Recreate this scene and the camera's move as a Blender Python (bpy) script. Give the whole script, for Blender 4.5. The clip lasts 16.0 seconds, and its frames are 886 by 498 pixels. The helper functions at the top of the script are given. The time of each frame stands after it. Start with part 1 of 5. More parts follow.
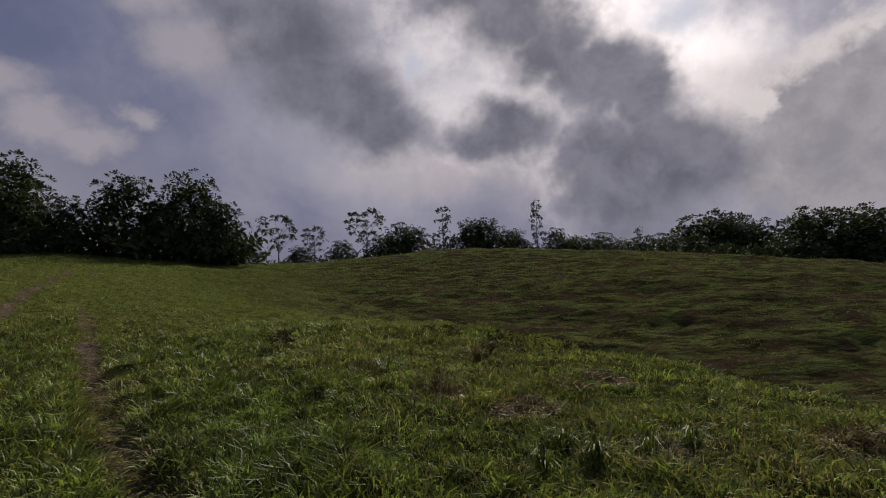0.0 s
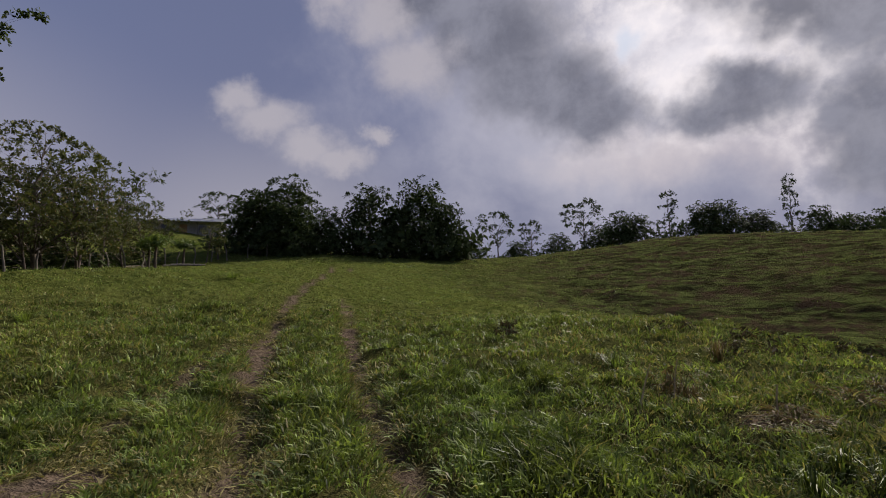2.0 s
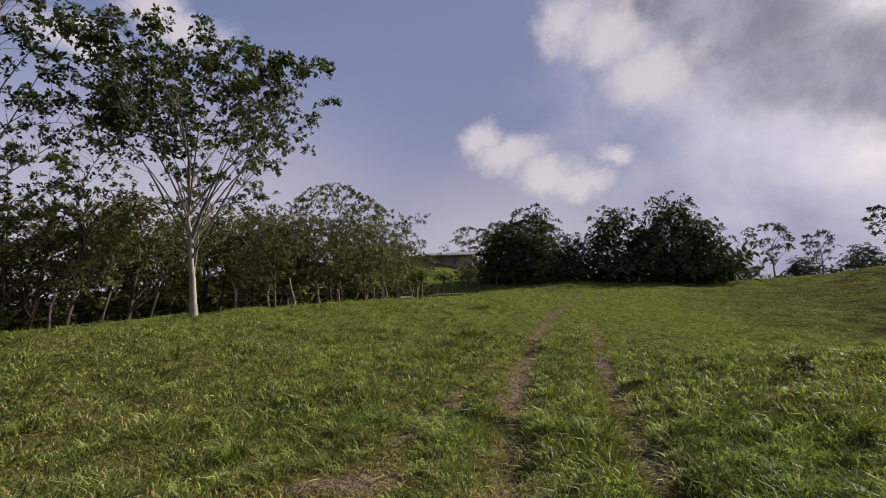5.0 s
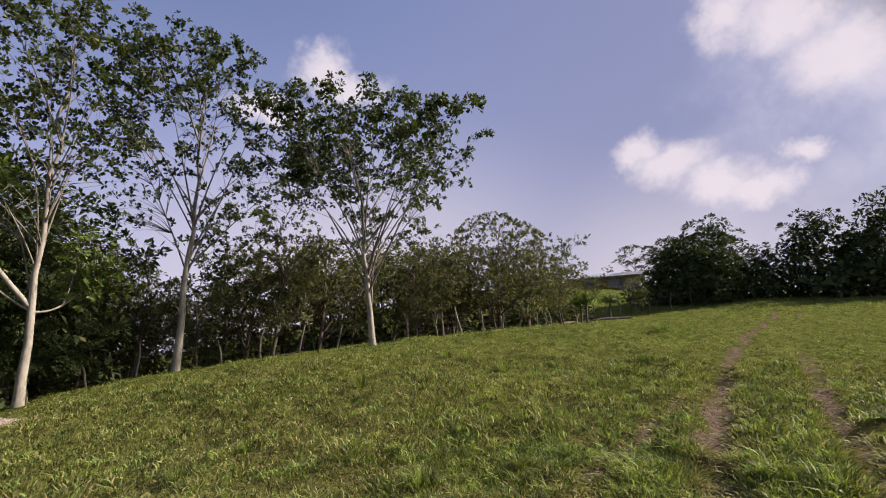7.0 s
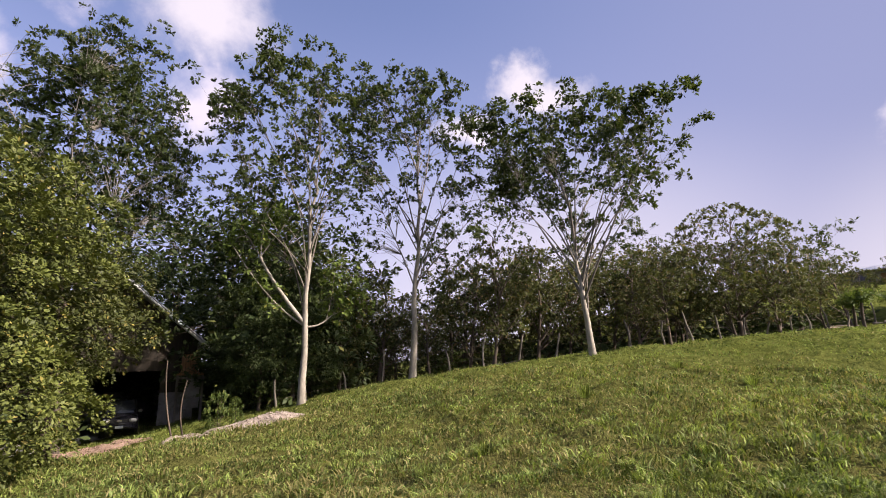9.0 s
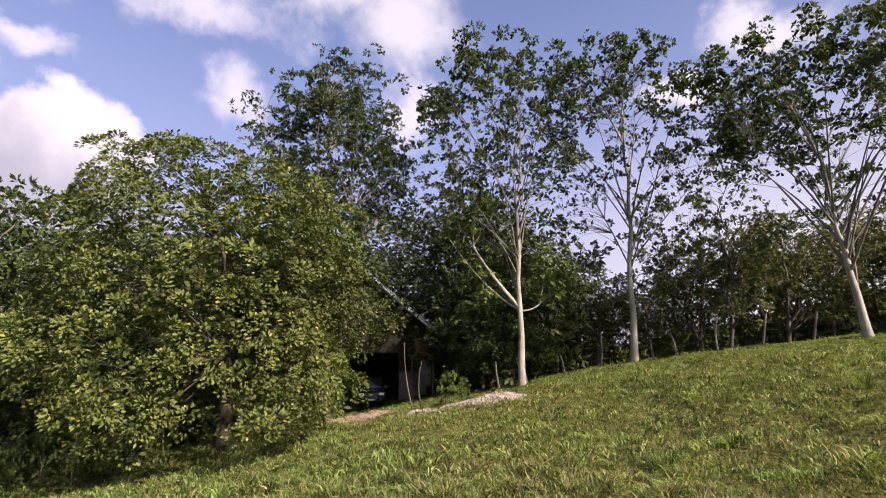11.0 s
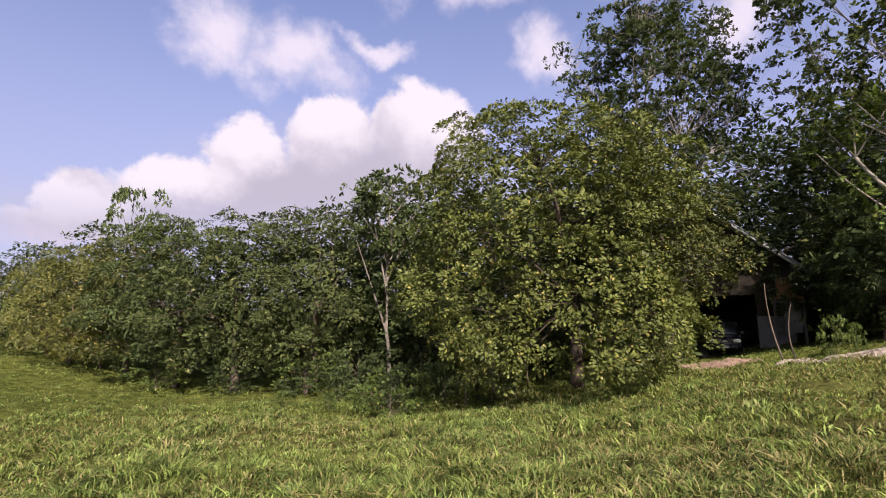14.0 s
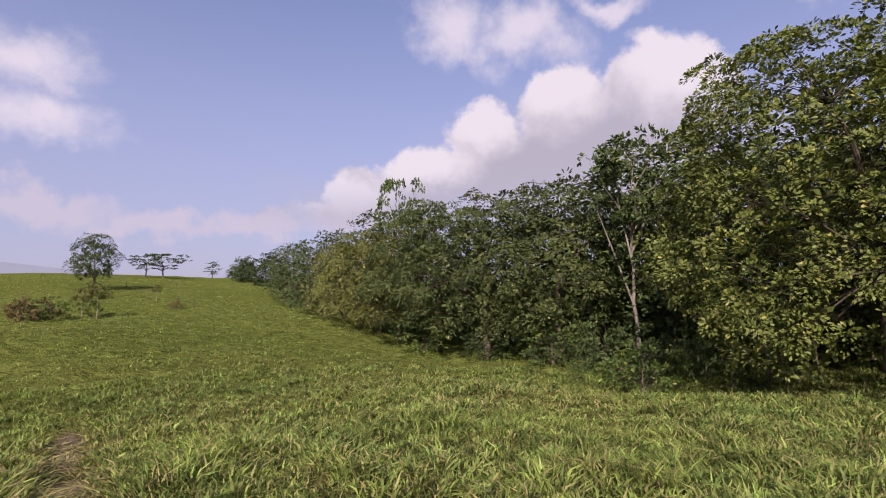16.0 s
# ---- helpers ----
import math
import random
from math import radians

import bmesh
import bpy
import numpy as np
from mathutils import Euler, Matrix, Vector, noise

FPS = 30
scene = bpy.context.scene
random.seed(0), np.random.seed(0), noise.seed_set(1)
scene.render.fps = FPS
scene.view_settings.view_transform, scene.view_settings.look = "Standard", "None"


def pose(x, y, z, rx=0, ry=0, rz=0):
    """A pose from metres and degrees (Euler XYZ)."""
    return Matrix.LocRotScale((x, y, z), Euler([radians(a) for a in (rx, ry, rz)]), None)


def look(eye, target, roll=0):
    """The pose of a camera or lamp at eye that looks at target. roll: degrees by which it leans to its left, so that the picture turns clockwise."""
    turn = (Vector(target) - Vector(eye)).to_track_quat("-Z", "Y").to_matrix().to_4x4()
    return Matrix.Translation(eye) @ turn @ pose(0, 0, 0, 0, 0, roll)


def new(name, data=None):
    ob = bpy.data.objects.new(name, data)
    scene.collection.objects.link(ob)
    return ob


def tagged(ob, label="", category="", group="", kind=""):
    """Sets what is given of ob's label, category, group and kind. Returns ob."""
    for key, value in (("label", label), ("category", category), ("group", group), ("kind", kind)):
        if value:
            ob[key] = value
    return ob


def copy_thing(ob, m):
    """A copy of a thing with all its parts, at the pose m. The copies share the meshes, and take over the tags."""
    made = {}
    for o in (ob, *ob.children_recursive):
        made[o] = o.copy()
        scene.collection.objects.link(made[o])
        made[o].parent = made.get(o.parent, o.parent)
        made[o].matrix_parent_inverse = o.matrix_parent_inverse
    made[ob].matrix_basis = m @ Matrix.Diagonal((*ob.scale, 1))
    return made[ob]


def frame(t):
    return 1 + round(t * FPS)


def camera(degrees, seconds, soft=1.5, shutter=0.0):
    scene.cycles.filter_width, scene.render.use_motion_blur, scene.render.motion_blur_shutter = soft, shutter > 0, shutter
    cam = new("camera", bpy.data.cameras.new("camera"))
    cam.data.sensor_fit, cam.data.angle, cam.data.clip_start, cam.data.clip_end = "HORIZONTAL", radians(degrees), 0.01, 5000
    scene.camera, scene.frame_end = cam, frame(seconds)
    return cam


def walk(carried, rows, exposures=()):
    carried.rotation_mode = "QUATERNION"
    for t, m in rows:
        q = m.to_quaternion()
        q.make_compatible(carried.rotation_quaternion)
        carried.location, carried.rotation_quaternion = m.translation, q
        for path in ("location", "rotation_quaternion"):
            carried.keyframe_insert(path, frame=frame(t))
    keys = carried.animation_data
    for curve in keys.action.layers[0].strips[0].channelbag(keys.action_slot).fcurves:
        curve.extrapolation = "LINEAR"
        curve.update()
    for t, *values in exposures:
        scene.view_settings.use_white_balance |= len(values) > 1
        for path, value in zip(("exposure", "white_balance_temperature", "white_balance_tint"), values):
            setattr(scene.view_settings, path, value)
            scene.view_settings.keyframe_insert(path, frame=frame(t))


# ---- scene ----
cam = camera(81.7, 16.0, soft=1.0)
ROWS = [
    (0, 0, 0, 1.6, 1.78, 4.74, 1.37),
    (0.5, -0.01, 0.016, 1.606, 8.26, 4.72, 1.21),
    (1, -0.002, -0.001, 1.606, 14.52, 4.58, 1.14),
    (1.5, -0.01, -0.01, 1.604, 20.23, 4.51, 1.35),
    (2, -0.025, -0.017, 1.606, 25.76, 4.61, 1.73),
    (2.5, -0.045, -0.042, 1.607, 31.19, 5.08, 1.95),
    (3, -0.065, -0.082, 1.617, 36.37, 5.72, 2.06),
    (3.5, -0.075, -0.106, 1.63, 41.01, 6.42, 2.1),
    (6, -0.162, -0.199, 1.665, 60.33, 9.91, 1.99),
    (6.5, -0.24, -0.236, 1.679, 64.98, 10.92, 2.35),
    (7, -0.283, -0.271, 1.686, 70.29, 11.87, 2.36),
    (7.5, -0.288, -0.288, 1.7, 75.65, 12.52, 2.15),
    (8, -0.284, -0.302, 1.7, 82.26, 13.11, 2.06),
    (8.5, -0.27, -0.332, 1.703, 88.17, 13.49, 1.85),
    (9, -0.257, -0.355, 1.7, 93.79, 13.63, 1.56),
    (11.5, -0.168, -0.57, 1.669, 122.36, 11.35, 0.87),
    (12, -0.14, -0.617, 1.661, 127.91, 10.15, 1),
    (12.5, -0.118, -0.649, 1.655, 134.01, 9.27, 1),
    (13, -0.073, -0.678, 1.653, 140.27, 8.45, 1),
    (13.5, -0.047, -0.685, 1.637, 146.35, 7.69, 1.01),
    (14, -0.011, -0.701, 1.639, 152.43, 7.07, 1.17),
    (14.5, 0.03, -0.721, 1.638, 158.94, 6.55, 1.31),
    (15, 0.078, -0.734, 1.633, 165.41, 6.05, 1.42),
    (15.5, 0.094, -0.736, 1.629, 172.03, 5.43, 1.42),
    (16, 0.115, -0.729, 1.612, 178.67, 4.68, 1.3),
]
walk(cam, [(t, pose(x, y, z, 90 + pitch, roll, yaw)) for t, x, y, z, yaw, pitch, roll in ROWS],
     exposures=[(0.0, -0.42, 6550, 16), (1.5, -0.12, 6500, 14), (3.5, 0.38, 6600, 14), (6.0, 0.68, 6850, 16), (9.0, 1.22, 6800, 20), (12.0, 1.18, 6700, 20), (14.0, 1.05, 6700, 20), (16.0, 0.82, 6700, 20)])

# ---- node helpers ----


def link(nt, a, b):
    nt.links.new(a, b)


def math_node(nt, op, a, b=None, c=None, clamp=False):
    n = nt.nodes.new("ShaderNodeMath")
    n.operation = op
    n.use_clamp = clamp
    for i, v in enumerate((a, b, c)):
        if v is None:
            continue
        if isinstance(v, (int, float)):
            n.inputs[i].default_value = v
        else:
            link(nt, v, n.inputs[i])
    return n.outputs[0]


def vec_node(nt, op, a, b=None):
    n = nt.nodes.new("ShaderNodeVectorMath")
    n.operation = op
    for i, v in enumerate((a, b)):
        if v is None:
            continue
        if isinstance(v, (tuple, list)):
            n.inputs[i].default_value = v
        else:
            link(nt, v, n.inputs[i])
    return n.outputs["Value"] if op in ("LENGTH", "DOT_PRODUCT") else n.outputs["Vector"]


def noise_node(nt, vec, scale, detail=4.0, rough=0.55, warp=0.0):
    n = nt.nodes.new("ShaderNodeTexNoise")
    n.inputs["Scale"].default_value = scale
    n.inputs["Detail"].default_value = detail
    n.inputs["Roughness"].default_value = rough
    n.inputs["Distortion"].default_value = warp
    if vec is not None:
        link(nt, vec, n.inputs["Vector"])
    return n.outputs["Fac"]


def smooth_node(nt, v, lo, hi, to_lo=0.0, to_hi=1.0):
    n = nt.nodes.new("ShaderNodeMapRange")
    n.interpolation_type = "SMOOTHSTEP"
    link(nt, v, n.inputs[0])
    for i, k in enumerate((lo, hi, to_lo, to_hi)):
        n.inputs[i + 1].default_value = k
    return n.outputs[0]


def mix_node(nt, fac, a, b):
    n = nt.nodes.new("ShaderNodeMix")
    n.data_type = "RGBA"
    for i, v in ((0, fac), (6, a), (7, b)):
        if isinstance(v, (int, float)):
            n.inputs[i].default_value = v
        elif isinstance(v, tuple):
            n.inputs[i].default_value = (*v, 1)
        else:
            link(nt, v, n.inputs[i])
    return n.outputs[2]


def bump_node(nt, height, strength, distance):
    n = nt.nodes.new("ShaderNodeBump")
    n.inputs["Strength"].default_value = strength
    n.inputs["Distance"].default_value = distance
    link(nt, height, n.inputs["Height"])
    return n.outputs["Normal"]


# ---- sky, clouds and sun ----
SKY_TINT = (0.083, 0.081, 0.094)
SUN_AZ, SUN_EL = -14.0, 35.0          # degrees left of +y, degrees up
sun = new("sun", bpy.data.lights.new("sun", "SUN"))
sun.data.energy, sun.data.angle, sun.data.color = 5.0, radians(2.5), (1.0, 0.93, 0.82)
sun_way = Vector((-math.sin(radians(SUN_AZ)) * math.cos(radians(SUN_EL)), math.cos(radians(SUN_AZ)) * math.cos(radians(SUN_EL)), math.sin(radians(SUN_EL))))
sun.matrix_world = look(sun_way * 200, (0, 0, 0))

world = bpy.data.worlds.new("world")
scene.world = world
world.use_nodes = True


def build_sky(nt):
    nt.nodes.clear()
    sky = nt.nodes.new("ShaderNodeTexSky")
    sky.sky_type = "NISHITA"
    sky.sun_disc = False
    sky.sun_elevation, sky.sun_rotation = radians(SUN_EL), radians(-SUN_AZ)
    sky.air_density, sky.dust_density, sky.ozone_density = 1.0, 1.2, 2.5
    way = nt.nodes.new("ShaderNodeTexCoord").outputs["Generated"]
    sep = nt.nodes.new("ShaderNodeSeparateXYZ")
    link(nt, way, sep.inputs[0])
    dx, dy, dz = sep.outputs
    az = math_node(nt, "DEGREES", math_node(nt, "ARCTAN2", math_node(nt, "MULTIPLY", dx, -1.0), dy))
    # degrees left of +y, from -60 to 300, so that the seam lies out of sight
    az = math_node(nt, "ADD", math_node(nt, "FLOORED_MODULO", math_node(nt, "ADD", az, 90.0), 360.0), -90.0)
    el = math_node(nt, "DEGREES", math_node(nt, "ARCSINE", dz))
    comb = nt.nodes.new("ShaderNodeCombineXYZ")
    link(nt, az, comb.inputs[0])
    link(nt, el, comb.inputs[1])
    at = comb.outputs[0]
    def warped(scale, wide, tall, scale2, wide2, tall2):
        """Azimuth and elevation, pushed about by noise at two sizes."""
        p = at
        for k, w, h in ((scale, wide, tall), (scale2, wide2, tall2)):
            n = nt.nodes.new("ShaderNodeTexNoise")
            n.inputs["Scale"].default_value, n.inputs["Detail"].default_value, n.inputs["Roughness"].default_value = k, 5.0, 0.6
            link(nt, way, n.inputs["Vector"])
            p = vec_node(nt, "ADD", p, vec_node(nt, "MULTIPLY", vec_node(nt, "SUBTRACT", n.outputs["Color"], (0.5, 0.5, 0.5)), (w, h, 0)))
        return p

    soft_at = warped(3.0, 15.0, 10.0, 9.0, 6.0, 5.0)
    puff_at = warped(6.0, 9.0, 6.0, 20.0, 6.0, 5.0)
    mid_at = warped(6.0, 5.0, 3.4, 20.0, 4.5, 3.6)
    heap_at = warped(7.0, 3.0, 2.6, 22.0, 3.6, 3.2)
    n_big = noise_node(nt, way, 4.0, 6.0, 0.6, 0.3)
    n_mid = noise_node(nt, way, 11.0, 7.0, 0.62, 0.2)
    n_puff = noise_node(nt, way, 24.0, 6.0, 0.6)

    def field(p, blobs):
        """The highest of soft round heaps, given as azimuth, elevation and half sizes in degrees."""
        total = None
        for a, e, ra, re in blobs:
            d = vec_node(nt, "LENGTH", vec_node(nt, "MULTIPLY", vec_node(nt, "SUBTRACT", p, (a, e, 0)), (1 / ra, 1 / re, 0)))
            v = math_node(nt, "SUBTRACT", 1.0, d)
            total = v if total is None else math_node(nt, "SMOOTH_MAX", total, v, 0.2)
        return total

    def rough(f, amount, n):
        return math_node(nt, "ADD", f, math_node(nt, "MULTIPLY", math_node(nt, "SUBTRACT", n, 0.5), amount))

    # haze towards the horizon
    haze = smooth_node(nt, el, 42.0, 0.0, 0.10, 0.80)
    col = mix_node(nt, haze, vec_node(nt, "MULTIPLY", sky.outputs[0], SKY_TINT), (0.247, 0.249, 0.352))
    # greyer towards the sun's side
    col = mix_node(nt, smooth_node(nt, az, 100.0, 40.0, 0.0, 0.75), col, (0.128, 0.146, 0.238))
    pale = field(at, [(80, 4, 40, 26), (45, 3, 30, 20)])
    col = mix_node(nt, smooth_node(nt, pale, 0.0, 0.9, 0.0, 0.75), col, (0.400, 0.392, 0.435))
    # bright veil of thin cloud round the hidden sun
    veil = rough(field(soft_at, [(-16, 30, 46, 34), (-36, 20, 30, 28), (4, 22, 40, 26)]), 1.0, n_big)
    glow = rough(field(soft_at, [(-16, 30, 22, 14), (-26, 21, 11, 9)]), 0.7, n_mid)
    gap = rough(field(soft_at, [(3.5, 25.5, 6, 4.5), (-1, 20.5, 7, 3.5)]), 0.8, n_mid)
    low = rough(field(soft_at, [(-4, 12.5, 30, 4), (-32, 17, 14, 8)]), 0.8, n_mid)
    veil_col = mix_node(nt, smooth_node(nt, glow, -0.1, 0.85), (0.45, 0.452, 0.525), (1.6, 1.52, 1.46))
    veil_col = mix_node(nt, smooth_node(nt, gap, -0.2, 0.8, 0.0, 0.85), veil_col, (0.86, 0.84, 0.87))
    veil_col = mix_node(nt, smooth_node(nt, low, 0.0, 0.9, 0.0, 0.6), veil_col, (0.703, 0.636, 0.622))
    col = mix_node(nt, smooth_node(nt, veil, -0.05, 0.8, 0.0, 0.95), col, veil_col)
    # grey masses before it
    dark = rough(field(soft_at, [(25, 33, 9, 5), (19, 27.5, 8, 5), (15.5, 22.5, 8, 5), (11, 19.5, 7, 4), (7, 17, 6, 3.4), (-6, 17, 7, 3.2), (-2, 31, 8, 4), (-7, 27.5, 7, 4), (-11.5, 24, 6.5, 4),
                                 (-16, 21.5, 6, 3.6), (-20, 19, 5, 4), (-16, 13, 5, 5), (-21, 12.5, 6, 7), (-25, 12, 5, 5), (-55, 24, 10, 12), (16, 40, 22, 7)]), 0.75, n_mid)
    grey = mix_node(nt, smooth_node(nt, n_mid, 0.3, 0.7), (0.134, 0.142, 0.182), (0.240, 0.250, 0.305))
    rim = math_node(nt, "MULTIPLY", smooth_node(nt, dark, -0.75, -0.2), smooth_node(nt, glow, -0.9, 0.3))
    col = mix_node(nt, math_node(nt, "MULTIPLY", rim, smooth_node(nt, n_puff, 0.35, 0.65, 0.15, 0.75)), col, (0.98, 0.93, 0.92))
    clear = smooth_node(nt, field(soft_at, [(-25, 26, 4.5, 4), (4.5, 24.5, 2.5, 2.2)]), 0.0, 0.8, 0.0, 0.65)
    col = mix_node(nt, clear, col, (0.60, 0.68, 0.80))
    # heaped grey cloud beside the sun, with a bright crest
    side = rough(field(puff_at, [(-34, 17, 5, 4.5), (-39, 18.5, 6, 5), (-45, 17, 8, 9), (-36, 11.5, 9, 5.5)]), 0.45, n_puff)
    crest = rough(field(puff_at, [(-34, 21.5, 6, 3.2), (-41, 23.5, 7, 2.6), (-31, 18, 2.5, 3)]), 0.6, n_puff)
    side_col = mix_node(nt, smooth_node(nt, crest, -0.1, 0.6, 0.0, 0.9), mix_node(nt, smooth_node(nt, n_mid, 0.3, 0.7), (0.32, 0.315, 0.345), (0.49, 0.475, 0.49)), (0.92, 0.87, 0.84))
    col = mix_node(nt, smooth_node(nt, side, -0.05, 0.35, 0.0, 0.9), col, side_col)
    col = mix_node(nt, smooth_node(nt, dark, -0.32, 0.52, 0.0, 0.92), col, grey)
    # small bright clouds on the blue
    puffs = rough(field(mid_at, [(48, 20, 3.5, 2.4), (44.5, 18.3, 5, 2.8), (40, 16, 5, 2.4), (36.5, 14.8, 4, 1.8), (32.5, 17.5, 2, 1.6), (28, 24.5, 6, 4), (37, 31, 4.5, 4), (32, 29, 5, 4), (83.5, 31, 4, 2.8), (80, 29, 5, 2.2), (90, 26.5, 5, 2.2),
                                 (121, 36, 9, 5), (130, 40, 10, 5)]), 0.9, n_mid)
    col = mix_node(nt, smooth_node(nt, puffs, -0.15, 0.75, 0.0, 0.85), col, (0.45, 0.432, 0.468))
    wisps = rough(field(soft_at, [(176, 27.5, 7, 4.2), (169, 26, 8, 4.2), (160, 29, 6, 1.4), (142, 28, 4, 3), (186, 33, 12, 2.5), (-141 + 360, 20, 8, 4), (-142 + 360, 15.5, 8, 3),
                                  (150, 35, 20, 3), (120, 27, 5, 5)]), 1.5, n_mid)
    col = mix_node(nt, smooth_node(nt, wisps, -0.1, 0.95, 0.0, 0.8), col, (0.475, 0.445, 0.495))
    # low banks along the horizon, and the heaped cloud over the wood
    banks = rough(field(puff_at, [(-143 + 360, 8.5, 9, 2.4), (-152 + 360, 7, 9, 2.0), (-161 + 360, 7.5, 7, 2), (-130 + 360, 9, 10, 3), (-172 + 360, 8, 10, 2.4)]), 0.9, n_mid)
    col = mix_node(nt, smooth_node(nt, banks, 0.0, 0.7, 0.0, 0.65), col, (0.378, 0.343, 0.399))
    body = smooth_node(nt, rough(field(soft_at, [(158, 12, 24, 9), (172, 11, 16, 5.5), (184, 10, 16, 4)]), 0.5, n_mid), -0.2, 0.9, 0.0, 0.8)
    col = mix_node(nt, body, col, (0.285, 0.280, 0.340))
    heap = rough(field(heap_at, [(151.5, 19, 4, 5.5), (155.5, 19.5, 5.5, 6), (164.5, 18.5, 5.5, 6), (173.5, 15.5, 5, 5.6), (180.5, 12, 5, 4.5), (187, 10, 5, 3.8), (194, 7.5, 6, 2.5), (162, 12, 14, 6)]), 0.3, n_puff)
    top = rough(field(mid_at, [(153, 23.5, 9, 7.5), (165, 22.5, 8, 6.5), (174, 19, 7, 5), (182, 14.5, 9, 4), (190, 11, 8, 3)]), 0.5, n_mid)
    heap_col = mix_node(nt, smooth_node(nt, top, -0.15, 0.6), (0.268, 0.262, 0.318), (0.462, 0.442, 0.484))
    col = mix_node(nt, math_node(nt, "MULTIPLY", smooth_node(nt, heap, 0.0, 0.24), smooth_node(nt, el, 6.0, 14.0, 0.0, 1.0)), col, heap_col)
    back = nt.nodes.new("ShaderNodeBackground")
    link(nt, col, back.inputs[0])
    out = nt.nodes.new("ShaderNodeOutputWorld")
    link(nt, back.outputs[0], out.inputs[0])


build_sky(world.node_tree)

# ---- materials ----


def material(name):
    m = bpy.data.materials.new(name)
    m.use_nodes = True
    nt = m.node_tree
    return m, nt, nt.nodes["Principled BSDF"]


def leaf_material(name, dark, light, odd, odd_share=0.06, through_share=0.35, gloss=0.3):
    m, nt, bsdf = material(name)
    geo = nt.nodes.new("ShaderNodeNewGeometry")
    info = nt.nodes.new("ShaderNodeObjectInfo")
    pos = nt.nodes.new("ShaderNodeTexCoord").outputs["Object"]
    patch = noise_node(nt, pos, 0.9, 3.0)
    fac = math_node(nt, "ADD", math_node(nt, "MULTIPLY", geo.outputs["Random Per Island"], 0.55),
                    math_node(nt, "MULTIPLY", patch, 0.75))
    fac = math_node(nt, "ADD", math_node(nt, "SUBTRACT", fac, 0.28), math_node(nt, "MULTIPLY", math_node(nt, "SUBTRACT", info.outputs["Random"], 0.5), 0.35), clamp=True)
    col = mix_node(nt, fac, dark, light)
    pick = math_node(nt, "FRACT", math_node(nt, "MULTIPLY", geo.outputs["Random Per Island"], 37.0))
    col = mix_node(nt, math_node(nt, "LESS_THAN", pick, odd_share), col, odd)
    link(nt, col, bsdf.inputs["Base Color"])
    bsdf.inputs["Roughness"].default_value = 0.55
    bsdf.inputs["Specular IOR Level"].default_value = gloss
    tr = nt.nodes.new("ShaderNodeBsdfTranslucent")
    link(nt, mix_node(nt, 0.5, col, (light[0] * 1.5, light[1] * 1.6, light[2] * 0.7)), tr.inputs[0])
    mix = nt.nodes.new("ShaderNodeMixShader")
    mix.inputs[0].default_value = through_share
    link(nt, bsdf.outputs[0], mix.inputs[1])
    link(nt, tr.outputs[0], mix.inputs[2])
    link(nt, mix.outputs[0], nt.nodes["Material Output"].inputs[0])
    return m


def rough_material(name, a, b, scale, bump=0.3, depth=0.01, roughness=0.85, metal=0.0, stretch=(1, 1, 1), spots=None, aloft=None):
    """Two tones at a large and a fine scale, with relief."""
    m, nt, bsdf = material(name)
    pos = vec_node(nt, "MULTIPLY", nt.nodes.new("ShaderNodeTexCoord").outputs["Object"], stretch)
    n1, n2 = noise_node(nt, pos, scale, 5.0), noise_node(nt, pos, scale * 7, 4.0, 0.65)
    fac = smooth_node(nt, math_node(nt, "ADD", math_node(nt, "MULTIPLY", n1, 0.6), math_node(nt, "MULTIPLY", n2, 0.4)), 0.32, 0.68)
    col = mix_node(nt, fac, a, b)
    if spots:
        col = mix_node(nt, smooth_node(nt, noise_node(nt, pos, scale * 2.3, 5.0, 0.6, 0.4), 0.55, 0.68, 0.0, 0.8), col, spots)
    if aloft:
        # bark that turns to another tone up the trunk
        sep = nt.nodes.new("ShaderNodeSeparateXYZ")
        link(nt, nt.nodes.new("ShaderNodeTexCoord").outputs["Object"], sep.inputs[0])
        ragged = math_node(nt, "ADD", sep.outputs[2], math_node(nt, "MULTIPLY", math_node(nt, "SUBTRACT", n1, 0.5), 6.0))
        col = mix_node(nt, smooth_node(nt, ragged, aloft[0], aloft[1], 0.0, 0.9), col, aloft[2])
    link(nt, col, bsdf.inputs["Base Color"])
    link(nt, smooth_node(nt, n2, 0.2, 0.8, roughness - 0.1, min(1.0, roughness + 0.1)), bsdf.inputs["Roughness"])
    bsdf.inputs["Metallic"].default_value = metal
    link(nt, bump_node(nt, n2, bump, depth), bsdf.inputs["Normal"])
    return m


